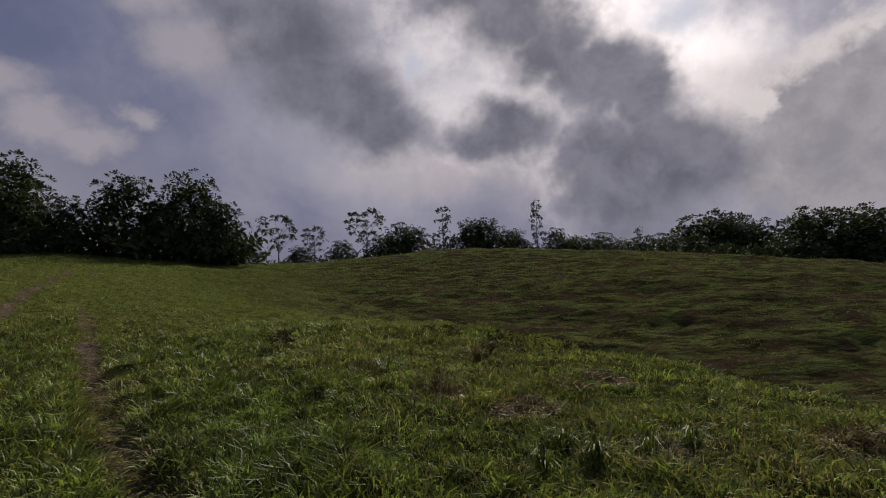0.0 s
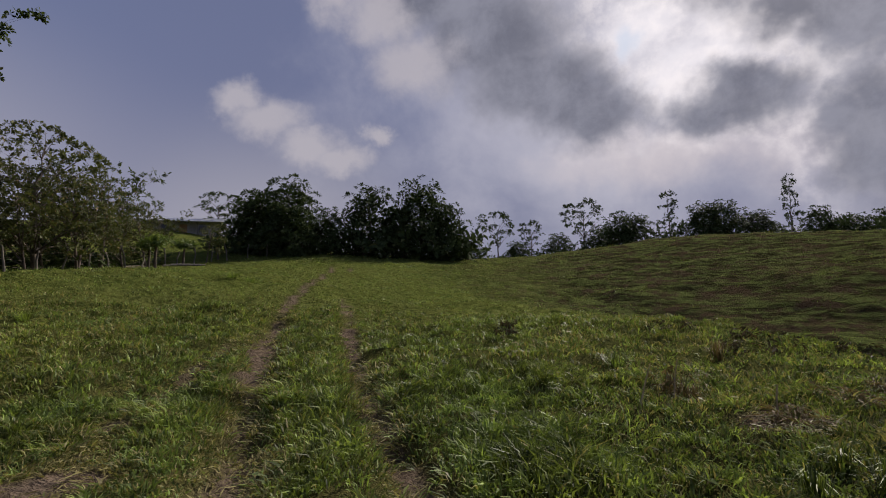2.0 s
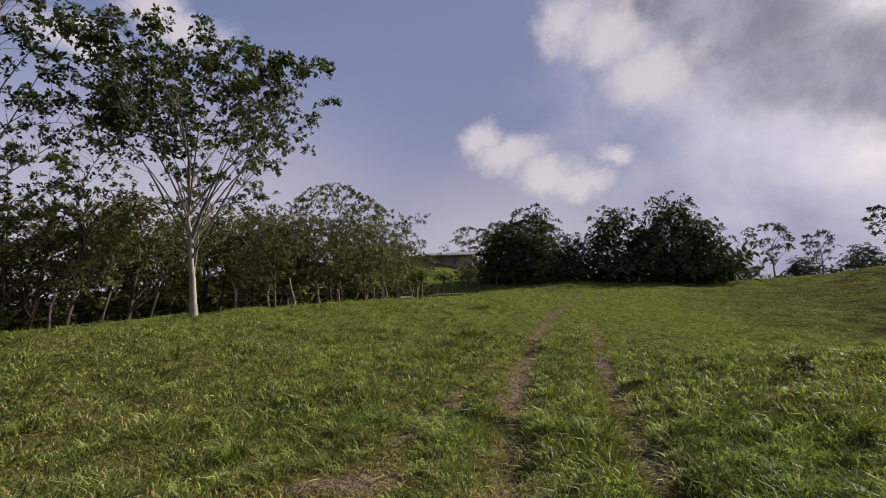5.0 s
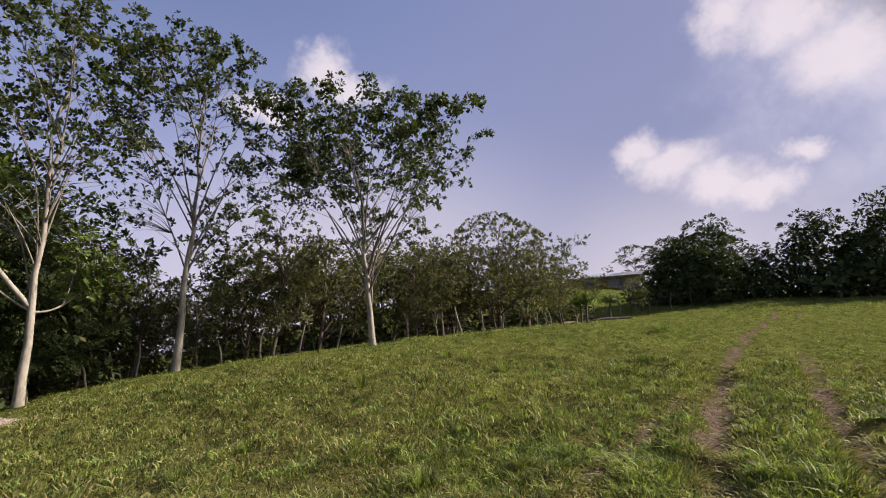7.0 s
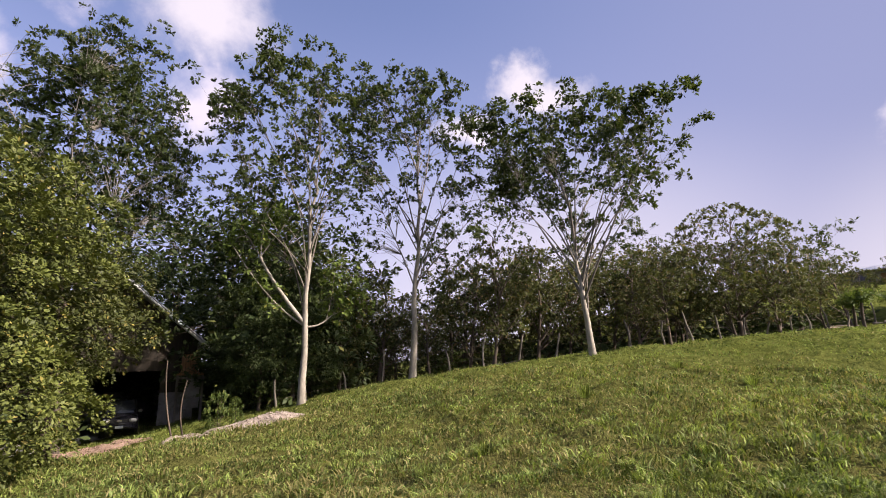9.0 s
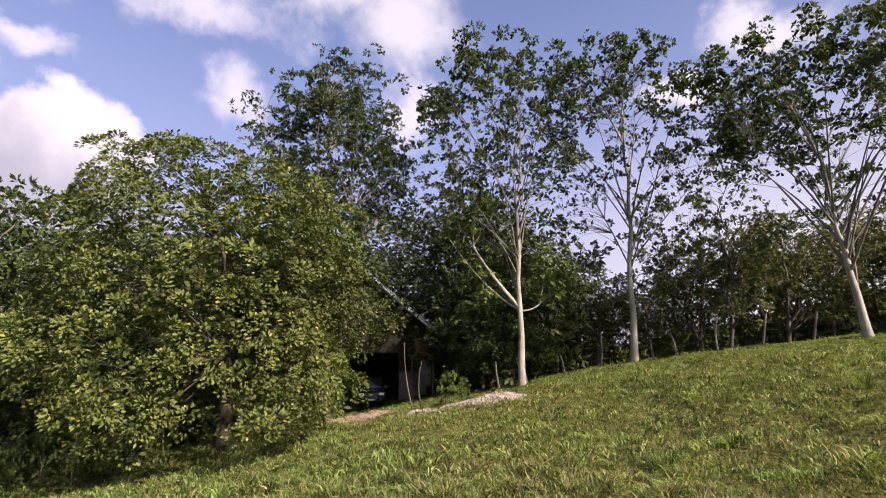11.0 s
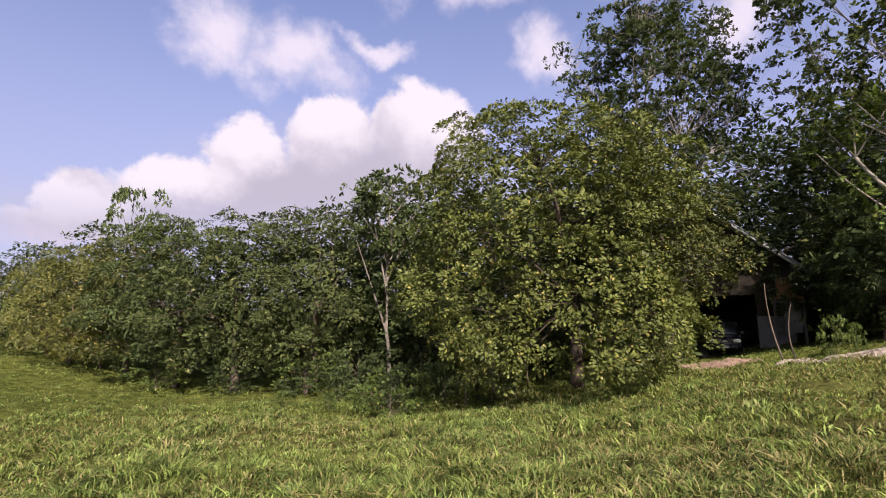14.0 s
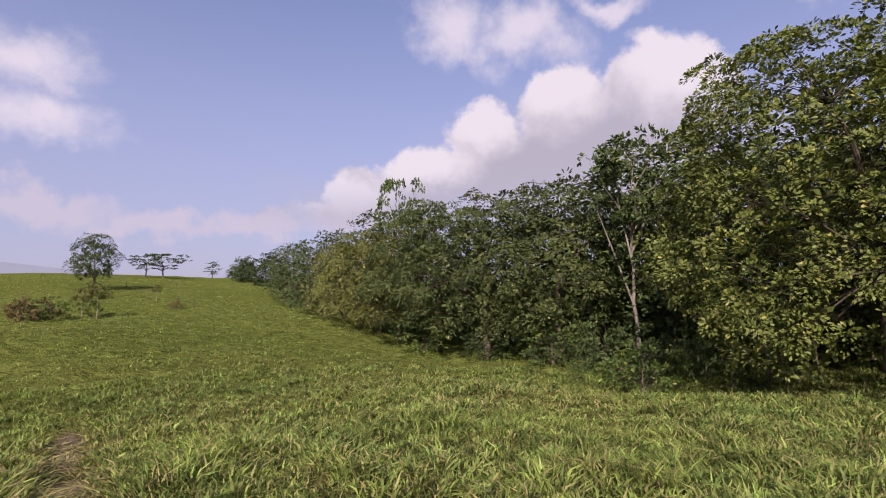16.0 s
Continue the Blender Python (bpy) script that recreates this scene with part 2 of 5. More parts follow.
def ground_material():
    m, nt, bsdf = material("pasture")
    pos = nt.nodes.new("ShaderNodeTexCoord").outputs["Object"]
    at_wear = nt.nodes.new("ShaderNodeAttribute")
    at_wear.attribute_name = "wear"
    at_earth_shade = nt.nodes.new("ShaderNodeAttribute")
    at_earth_shade.attribute_name = "dry"
    big, mid, fine = noise_node(nt, pos, 0.09, 4.0), noise_node(nt, pos, 0.7, 5.0, 0.6), noise_node(nt, pos, 9.0, 6.0, 0.7)
    tuft = noise_node(nt, vec_node(nt, "MULTIPLY", pos, (1, 1, 0.4)), 2.6, 5.0, 0.65, 0.3)
    col = mix_node(nt, smooth_node(nt, tuft, 0.3, 0.7), (0.062, 0.080, 0.018), (0.205, 0.228, 0.060))
    col = mix_node(nt, smooth_node(nt, mid, 0.45, 0.75, 0.0, 0.6), col, (0.150, 0.155, 0.034))
    col = mix_node(nt, smooth_node(nt, big, 0.35, 0.7, 0.0, 0.45), col, (0.098, 0.128, 0.026))
    col = mix_node(nt, smooth_node(nt, fine, 0.25, 0.8, 0.35, 0.0), col, (0.022, 0.030, 0.010))
    # thatch, its colour darkened for the shade between the blades
    shaded_thatch = mix_node(nt, fine, (0.022, 0.023, 0.009), (0.125, 0.115, 0.042))
    at_blade_shade = nt.nodes.new("ShaderNodeAttribute")
    at_blade_shade.attribute_name = "blade_shade"
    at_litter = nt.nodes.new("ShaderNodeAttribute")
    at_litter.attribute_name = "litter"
    shaded_thatch = mix_node(nt, at_litter.outputs["Fac"], shaded_thatch, mix_node(nt, fine, (0.050, 0.047, 0.016), (0.215, 0.195, 0.070)))
    col = mix_node(nt, math_node(nt, "MULTIPLY", at_blade_shade.outputs["Fac"], 0.9), col, shaded_thatch)
    brown = mix_node(nt, fine, (0.035, 0.024, 0.015), (0.110, 0.078, 0.048))
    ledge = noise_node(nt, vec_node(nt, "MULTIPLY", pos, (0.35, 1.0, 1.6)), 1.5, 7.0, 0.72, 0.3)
    # earth and short grass, darkened for a slope turned from the sun
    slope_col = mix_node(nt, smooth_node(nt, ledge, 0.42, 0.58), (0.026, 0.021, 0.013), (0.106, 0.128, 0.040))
    col = mix_node(nt, math_node(nt, "MULTIPLY", at_earth_shade.outputs["Fac"], 0.9), col, slope_col)
    dryness = math_node(nt, "MULTIPLY", smooth_node(nt, math_node(nt, "ADD", math_node(nt, "MULTIPLY", mid, 0.7), math_node(nt, "MULTIPLY", tuft, 0.3)), 0.46, 0.62), at_earth_shade.outputs["Fac"])
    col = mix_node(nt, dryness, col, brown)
    pale = smooth_node(nt, at_wear.outputs["Fac"], 0.3, 0.85)
    soil = mix_node(nt, fine, mix_node(nt, pale, (0.030, 0.022, 0.014), (0.085, 0.060, 0.042)), mix_node(nt, pale, (0.120, 0.092, 0.055), (0.250, 0.190, 0.140)))
    worn = smooth_node(nt, math_node(nt, "ADD", at_wear.outputs["Fac"], math_node(nt, "MULTIPLY", math_node(nt, "SUBTRACT", tuft, 0.5), 0.6)), 0.3, 0.85)
    col = mix_node(nt, worn, col, soil)
    link(nt, col, bsdf.inputs["Base Color"])
    bsdf.inputs["Roughness"].default_value = 0.9
    bsdf.inputs["Specular IOR Level"].default_value = 0.0
    relief = math_node(nt, "ADD", math_node(nt, "MULTIPLY", tuft, 0.7), math_node(nt, "MULTIPLY", fine, 0.35))
    relief = math_node(nt, "ADD", relief, math_node(nt, "MULTIPLY", ledge, 1.3))
    link(nt, bump_node(nt, relief, 1.0, 0.35), bsdf.inputs["Normal"])
    return m


def grass_material():
    m, nt, bsdf = material("grass_blade")
    geo = nt.nodes.new("ShaderNodeNewGeometry")
    pos = nt.nodes.new("ShaderNodeTexCoord").outputs["Object"]
    straw = nt.nodes.new("ShaderNodeAttribute")
    straw.attribute_name = "straw"
    one = geo.outputs["Random Per Island"]
    lush = smooth_node(nt, noise_node(nt, pos, 0.55, 4.0, 0.6), 0.35, 0.65)
    green = mix_node(nt, one, (0.056, 0.077, 0.018), (0.200, 0.244, 0.062))
    deep = mix_node(nt, one, (0.032, 0.053, 0.015), (0.136, 0.187, 0.054))
    col = mix_node(nt, math_node(nt, "MULTIPLY", lush, 0.75), green, deep)
    clump = smooth_node(nt, noise_node(nt, pos, 3.2, 3.0, 0.6), 0.3, 0.7, 0.45, 1.8)
    col = vec_node(nt, "MULTIPLY", col, clump)
    col = vec_node(nt, "MULTIPLY", col, smooth_node(nt, noise_node(nt, pos, 1.1, 4.0, 0.65), 0.32, 0.68, 0.68, 1.36))
    dry = mix_node(nt, math_node(nt, "FRACT", math_node(nt, "MULTIPLY", one, 17.0)), (0.135, 0.115, 0.045), (0.310, 0.275, 0.120))
    pick = math_node(nt, "FRACT", math_node(nt, "MULTIPLY", one, 53.0))
    col = mix_node(nt, math_node(nt, "LESS_THAN", pick, straw.outputs["Fac"]), col, dry)
    link(nt, col, bsdf.inputs["Base Color"])
    bsdf.inputs["Roughness"].default_value = 0.5
    bsdf.inputs["Specular IOR Level"].default_value = 0.12
    tr = nt.nodes.new("ShaderNodeBsdfTranslucent")
    link(nt, vec_node(nt, "MULTIPLY", col, (1.35, 1.4, 0.7)), tr.inputs[0])
    mix = nt.nodes.new("ShaderNodeMixShader")
    mix.inputs[0].default_value = 0.32
    link(nt, bsdf.outputs[0], mix.inputs[1])
    link(nt, tr.outputs[0], mix.inputs[2])
    link(nt, mix.outputs[0], nt.nodes["Material Output"].inputs[0])
    return m


M_GROUND = ground_material()
M_BLADE = grass_material()
M_BIG = leaf_material("leaf_olive", (0.034, 0.046, 0.012), (0.170, 0.196, 0.045), (0.22, 0.19, 0.05), 0.04, 0.12, 0.2)
M_FOREST = leaf_material("leaf_forest", (0.022, 0.036, 0.013), (0.092, 0.122, 0.042), (0.150, 0.155, 0.050), 0.04, 0.16, 0.15)
M_FAR = leaf_material("leaf_far", (0.028, 0.042, 0.018), (0.092, 0.122, 0.049), (0.10, 0.11, 0.04), 0.03, 0.08, 0.03)
M_OLIVE = leaf_material("leaf_yellowish", (0.050, 0.059, 0.016), (0.180, 0.185, 0.050), (0.22, 0.19, 0.05), 0.06, 0.14, 0.25)
M_GREY = leaf_material("leaf_greyish", (0.018, 0.029, 0.011), (0.112, 0.134, 0.040), (0.18, 0.18, 0.07), 0.03, 0.12, 0.14)
M_TALL = leaf_material("leaf_tall", (0.020, 0.034, 0.012), (0.070, 0.092, 0.027), (0.12, 0.12, 0.035), 0.06, 0.3, 0.2)
M_FRESH = leaf_material("leaf_fresh", (0.046, 0.076, 0.016), (0.138, 0.190, 0.040), (0.20, 0.20, 0.05), 0.08, 0.28, 0.2)
M_BUSH = leaf_material("leaf_bush", (0.036, 0.058, 0.014), (0.120, 0.165, 0.038), (0.18, 0.18, 0.04), 0.06, 0.2, 0.2)
# the olive leaf once more, darkened for a crown shaded by its neighbours
M_BIG_SHADED = leaf_material("leaf_olive_shaded", (0.025, 0.033, 0.010), (0.112, 0.126, 0.032), (0.22, 0.18, 0.05), 0.05, 0.12, 0.2)
M_DULL = leaf_material("leaf_dull", (0.032, 0.040, 0.016), (0.138, 0.150, 0.054), (0.19, 0.13, 0.06), 0.10, 0.22, 0.12)
M_YELLOW = leaf_material("leaf_yellow", (0.10, 0.11, 0.02), (0.23, 0.22, 0.045), (0.28, 0.23, 0.05), 0.15)
M_DRYLEAF = leaf_material("leaf_dry", (0.070, 0.048, 0.028), (0.210, 0.150, 0.085), (0.09, 0.11, 0.03), 0.25, 0.2, 0.02)
M_WITHER = leaf_material("leaf_withered", (0.030, 0.027, 0.016), (0.110, 0.092, 0.052), (0.13, 0.09, 0.05), 0.2, 0.1, 0.02)
M_PALE = rough_material("bark_pale", (0.17, 0.15, 0.12), (0.40, 0.36, 0.30), 2.2, 0.4, 0.02, 0.85, 0, (1, 1, 0.35), (0.15, 0.13, 0.10), (5.0, 9.5, (0.13, 0.115, 0.095)))
M_LIMB = rough_material("bark_grey", (0.075, 0.065, 0.052), (0.21, 0.185, 0.155), 3.0, 0.4, 0.01, 0.9, 0, (1, 1, 0.4))
M_BARK = rough_material("bark_brown", (0.042, 0.031, 0.023), (0.135, 0.102, 0.077), 3.0, 0.6, 0.03, 0.9, 0, (1, 1, 0.3))
# pale bark aloft; the dark foot paints the shade under the trees
M_SHADED_FOOT = rough_material("bark_shaded_foot", (0.035, 0.026, 0.019), (0.11, 0.082, 0.062), 3.0, 0.5, 0.03, 0.9, 0, (1, 1, 0.3), None, (4.5, 8.5, (0.26, 0.235, 0.195)))
# dark brown bark, deepened further for trunks shaded by their crowns
M_SHADED_BARK = rough_material("bark_brown_shaded", (0.020, 0.014, 0.010), (0.075, 0.052, 0.038), 3.0, 0.6, 0.03, 0.9, 0, (1, 1, 0.3))
M_POST = rough_material("weathered_wood", (0.075, 0.064, 0.052), (0.22, 0.195, 0.165), 5.0, 0.4, 0.01, 0.9, 0, (1, 1, 0.2))

# ---- the land ----
# a spline surface: heights on rings round the stand point, every 20 degrees leftwards from +y
SHOULDER = (
    (5, (0.01, 0.02, 0.01, 0.01, -0.01, 0.02, -0.00, -0.03, -0.03, -0.03, -0.04, -0.03, -0.03, -0.03, -0.03, -0.03, -0.01, -0.01)),
    (9, (0.11, 0.19, 0.19, 0.12, 0.18, 0.06, -0.05, -0.40, -0.42, -0.40, -0.43, -0.47, -0.43, -0.43, -0.43, -0.43, -0.25, -0.02)),
    (13, (0.17, 0.34, 0.38, 0.63, 0.82, 0.18, -0.07, -0.83, -0.94, -0.78, -0.84, -1.04, -1.17, -1.18, -1.18, -1.17, -0.90, -0.24)),
    (17, (0.34, 0.50, 0.66, 0.96, 1.45, 0.75, -0.08, -1.06, -1.59, -1.09, -1.02, -1.42, -2.12, -2.07, -2.03, -2.06, -1.85, -0.60)),
)
SLOPES = (
    (22, (0.16, 0.57, 1.32, 1.93, 2.02, 1.28, -0.27, -1.01, -1.60, -1.33, -0.92, -0.86, -2.46, -2.73, -2.76, -2.71, -2.82, -1.55)),
    (29, (-0.33, 0.90, 2.16, 3.06, 2.39, 1.30, -0.28, -2.08, -2.00, -1.63, -0.67, 0.19, -1.99, -3.11, -3.29, -2.84, -1.54, -0.96)),
    (38, (1.78, 1.86, 3.17, 3.36, 1.87, 1.01, -0.40, -1.64, -1.92, -1.33, 0.02, -0.20, -2.81, -3.09, -3.12, -2.92, 0.28, 2.03)),
    (55, (5.77, 4.43, 5.75, 5.30, 4.58, 1.40, 0.20, -0.83, -1.32, -0.79, 0.73, 1.08, -1.72, -2.45, -2.43, -1.37, 2.72, 4.97)),
)
RIDGES = (
    (85, (7.6, 6.0, 8.4, 12.6, 8.6, 3.1, 0.8, -0.2, -0.1, 1.1, 2.8, 4.3, -0.3, -0.9, -0.9, -0.6, 3.1, 5.6)),
    (130, (4.3, 3.6, 6.6, 12.0, 7.6, 3.8, 1.5, 0.7, 1.4, 3.9, 5.4, 6.2, 2.3, 0.5, 0.3, 1.1, 2.8, 3.4)),
)
RINGS = ((0, (0.0,) * 18),) + SHOULDER + SLOPES + RIDGES + ((260, (2.0,) * 18),)
RING_R = np.array([r for r, _ in RINGS], float)
RING_Z = np.array([z for _, z in RINGS])


def spline(f):
    return [(-f + 2 * f**2 - f**3) / 2, (2 - 5 * f**2 + 3 * f**3) / 2, (f + 4 * f**2 - 3 * f**3) / 2, (-f**2 + f**3) / 2]


def lattice(i, j, seed):
    h = np.sin(i * 127.1 + j * 311.7 + seed * 74.7) * 43758.5453
    return h - np.floor(h)


def ripple(x, y, size, seed=0):
    """Smooth noise between -1 and 1 with waves of that size."""
    x, y = x / size, y / size
    i, j = np.floor(x), np.floor(y)
    u, v = x - i, y - j
    u, v = u * u * (3 - 2 * u), v * v * (3 - 2 * v)
    a, b, c, d = lattice(i, j, seed), lattice(i + 1, j, seed), lattice(i, j + 1, seed), lattice(i + 1, j + 1, seed)
    return 2 * (a + (b - a) * u + (c - a) * v + (a - b - c + d) * u * v) - 1


# wheel ruts, and a fainter track beside them
TRACK = [(-4.2, 1.7), (-5.2, 2.7), (-6.4, 4.0), (-7.9, 6.0), (-9.2, 8.0), (-11.4, 11.3)]
RUT_L = [(7.5, -11.5), (4.2, -6.6), (1.0, -2.4), (-2.2, 1.6), (-3.4, 3.0), (-4.6, 4.2), (-6.8, 6.5), (-10.0, 10.1), (-14.1, 15.3), (-18.2, 21.2), (-23.0, 28.6), (-27, 35)]
RUT_R = [(9.0, -10.8), (5.6, -5.8), (2.3, -1.8), (-1.0, 2.4), (-2.15, 3.8), (-3.4, 5.2), (-5.5, 7.7), (-8.8, 12.0), (-13.1, 17.6), (-17.0, 23.0), (-21.8, 29.4), (-25.5, 35)]
SOIL = [(-5.0, 2.55, 0.55), (-5.35, 2.2, 0.4), (-6.4, 3.9, 0.35), (5.2, -7.9, 0.7), (4.0, 5.4, 0.45), (1.9, 4.9, 0.3), (0.8, 6.6, 0.45), (-0.2, 7.8, 0.4), (2.4, 9.0, 0.5)]


def to_line(x, y, line):
    """The distance to a polyline."""
    best = np.full(np.shape(x), 1e9)
    for (x0, y0), (x1, y1) in zip(line, line[1:]):
        k = np.clip(((x - x0) * (x1 - x0) + (y - y0) * (y1 - y0)) / ((x1 - x0) ** 2 + (y1 - y0) ** 2), 0, 1)
        best = np.minimum(best, np.hypot(x - x0 - k * (x1 - x0), y - y0 - k * (y1 - y0)))
    return best


def wear_at(x, y):
    along_track = np.clip((np.hypot(x, y) - 7) / 5, 0, 1)
    wave = 0.10 * ripple(x, y, 0.9, 5) + 0.05 * ripple(x, y, 0.3, 4)
    w = np.clip(1.25 - (to_line(x, y, RUT_L) + wave) / 0.42, 0, 1) * (0.72 + 0.16 * along_track + 0.16 * ripple(x, y, 0.8, 6))
    w = np.maximum(w, np.clip(1.25 - (to_line(x, y, RUT_R) + wave) / 0.28, 0, 1) * (0.70 + 0.16 * along_track + 0.16 * ripple(x, y, 1.1, 6)))
    w = np.maximum(w, np.clip(1.2 - (to_line(x, y, TRACK) + wave) / 0.30, 0, 1) * (0.52 + 0.22 * ripple(x, y, 0.9, 17)))
    for sx, sy, sr in SOIL:
        w = np.maximum(w, np.clip(1.35 - np.hypot(x - sx, y - sy) / sr - 0.35 * ripple(x, y, 0.35, 7), 0, 1))
    return np.clip(w, 0, 1)


def broad_height(x, y):
    r, a = np.hypot(x, y), np.degrees(np.arctan2(-x, y)) % 360
    ia = np.floor(a / 20).astype(int)
    wa = spline(a / 20 - ia)
    u = np.interp(np.log1p(r / 6), np.log1p(RING_R / 6), np.arange(len(RING_R)))
    ir = np.minimum(u.astype(int), len(RING_R) - 2)
    wr = spline(u - ir)
    z = 0.0
    for i in range(4):
        k = np.clip(ir - 1 + i, 0, len(RING_R) - 1)
        for j in range(4):
            z = z + wr[i] * wa[j] * RING_Z[k, (ia - 1 + j) % 18]
    far = np.clip((r - 420) / 1500, 0, 1)
    return z + far * (6 + 5 * ripple(x, y, 520, 3))


def turn_of(x, y):
    """Degrees leftwards from +y, from -90 to 270."""
    return (np.degrees(np.arctan2(-x, y)) + 90) % 360 - 90


BRINK = ((-60, -39, -32, -22, -11.5, -2, 7, 21, 34), (7.5, 9.5, 11, 13, 15, 18, 22, 30, 40))


def gully(x, y):
    """The trough behind the brink of the near shoulder: 0 at its sides, 1 at its bed."""
    deg, r = turn_of(x, y), np.hypot(x, y) + 0.5 * ripple(x, y, 3.0, 21)
    k = (r - np.interp(deg, *BRINK) - 0.3) / np.interp(deg, (-40, 0, 30), (12.5, 12, 14))
    k = np.clip(k, 0, 1)
    bed = 1.3 * k * (1 - k**7)
    return bed * np.clip((19 - deg) / 26, 0, 1) * np.clip((deg + 75) / 20, 0, 1)


def height(x, y):
    x, y = np.asarray(x, float), np.asarray(y, float)
    r = np.hypot(x, y)
    small = (0.07 * ripple(x, y, 0.85, 1) + 0.055 * ripple(x, y, 0.38, 2)) * (1 + 0.5 * np.clip((r - 6) / 8, 0, 1))
    slope = np.clip((turn_of(x, y) + 70) / 10, 0, 1) * np.clip((34 - turn_of(x, y)) / 12, 0, 1) * np.clip((r - 20) / 8, 0, 1)
    steps = (0.08 + 0.14 * slope) * ripple(x * 0.4, y, 1.5, 8) * np.clip((r - 9) / 20, 0, 1) + 0.10 * slope * ripple(x * 0.5, y, 0.7, 9)
    near = np.clip(1.4 - r / 300, 0, 1)
    rut = np.maximum(np.clip(1 - to_line(x, y, RUT_L) / 0.35, 0, 1), np.clip(1 - to_line(x, y, RUT_R) / 0.35, 0, 1))
    return broad_height(x, y) + (small + steps) * near - 0.13 * rut - 1.0 * gully(x, y)


def ground_z(x, y):
    return float(height(np.array([x]), np.array([y]))[0])


def mesh_quads(name, verts, quads, material_, smooth=False):
    me = bpy.data.meshes.new(name)
    verts, quads = np.asarray(verts, np.float32), np.asarray(quads, np.int32)
    me.vertices.add(len(verts))
    me.vertices.foreach_set("co", verts.ravel())
    me.loops.add(quads.size)
    me.loops.foreach_set("vertex_index", quads.ravel())
    me.polygons.add(len(quads))
    me.polygons.foreach_set("loop_start", np.arange(0, quads.size, 4, dtype=np.int32))
    if smooth:
        me.polygons.foreach_set("use_smooth", np.ones(len(quads), bool))
    me.update(calc_edges=True)
    me.materials.append(material_)
    return me


def earth_shade_at(x, y):
    """Where bare brown earth shows on the far slopes and banks, and their shade is painted."""
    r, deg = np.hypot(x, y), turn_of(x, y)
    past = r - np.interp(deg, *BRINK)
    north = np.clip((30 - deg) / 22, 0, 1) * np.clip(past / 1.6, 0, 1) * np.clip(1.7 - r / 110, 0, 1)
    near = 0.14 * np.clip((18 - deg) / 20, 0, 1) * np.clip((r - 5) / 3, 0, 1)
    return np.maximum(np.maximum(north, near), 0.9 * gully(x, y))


def build_ground():
    radii = np.concatenate([[0.001, 0.25], np.geomspace(0.5, 2.4, 14)[:-1], np.geomspace(2.4, 60, 250)[:-1], np.geomspace(60, 3200, 80)])
    turns = np.radians(np.arange(0, 360, 1.0))
    rr, aa = np.meshgrid(radii, turns, indexing="ij")
    x, y = -rr * np.sin(aa), rr * np.cos(aa)
    verts = np.stack([x, y, height(x, y)], -1).reshape(-1, 3)
    n, m = rr.shape
    i, j = np.meshgrid(np.arange(n - 1), np.arange(m), indexing="ij")
    k = (j + 1) % m
    quads = np.stack([i * m + j, i * m + k, (i + 1) * m + k, (i + 1) * m + j], -1).reshape(-1, 4)
    me = mesh_quads("ground", verts, quads[:, ::-1], M_GROUND, True)
    wear = me.attributes.new("wear", "FLOAT", "POINT")
    wear.data.foreach_set("value", wear_at(x, y).ravel().astype(np.float32))
    # how far the ground takes that painted shade: most near the stand point
    blade_shade = me.attributes.new("blade_shade", "FLOAT", "POINT")
    blade_shade.data.foreach_set("value", np.clip(1.35 - rr / 18, 0, 1).ravel().astype(np.float32))
    litter = me.attributes.new("litter", "FLOAT", "POINT")
    pale = np.interp(turn_of(x, y), (-60, 25, 65, 150, 200, 250), (0.1, 0.1, 1.0, 1.0, 1.0, 1.0)) * (0.75 + 0.35 * ripple(x, y, 1.8, 31))
    litter.data.foreach_set("value", np.clip(pale, 0, 1).ravel().astype(np.float32))
    # carries bare earth together with the painted shade of slope and gully
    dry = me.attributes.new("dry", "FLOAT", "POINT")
    dry.data.foreach_set("value", earth_shade_at(x, y).ravel().astype(np.float32))
    tagged(new("ground", me), "rolling green pasture with worn wheel ruts", "pasture", kind="structure")


build_ground()


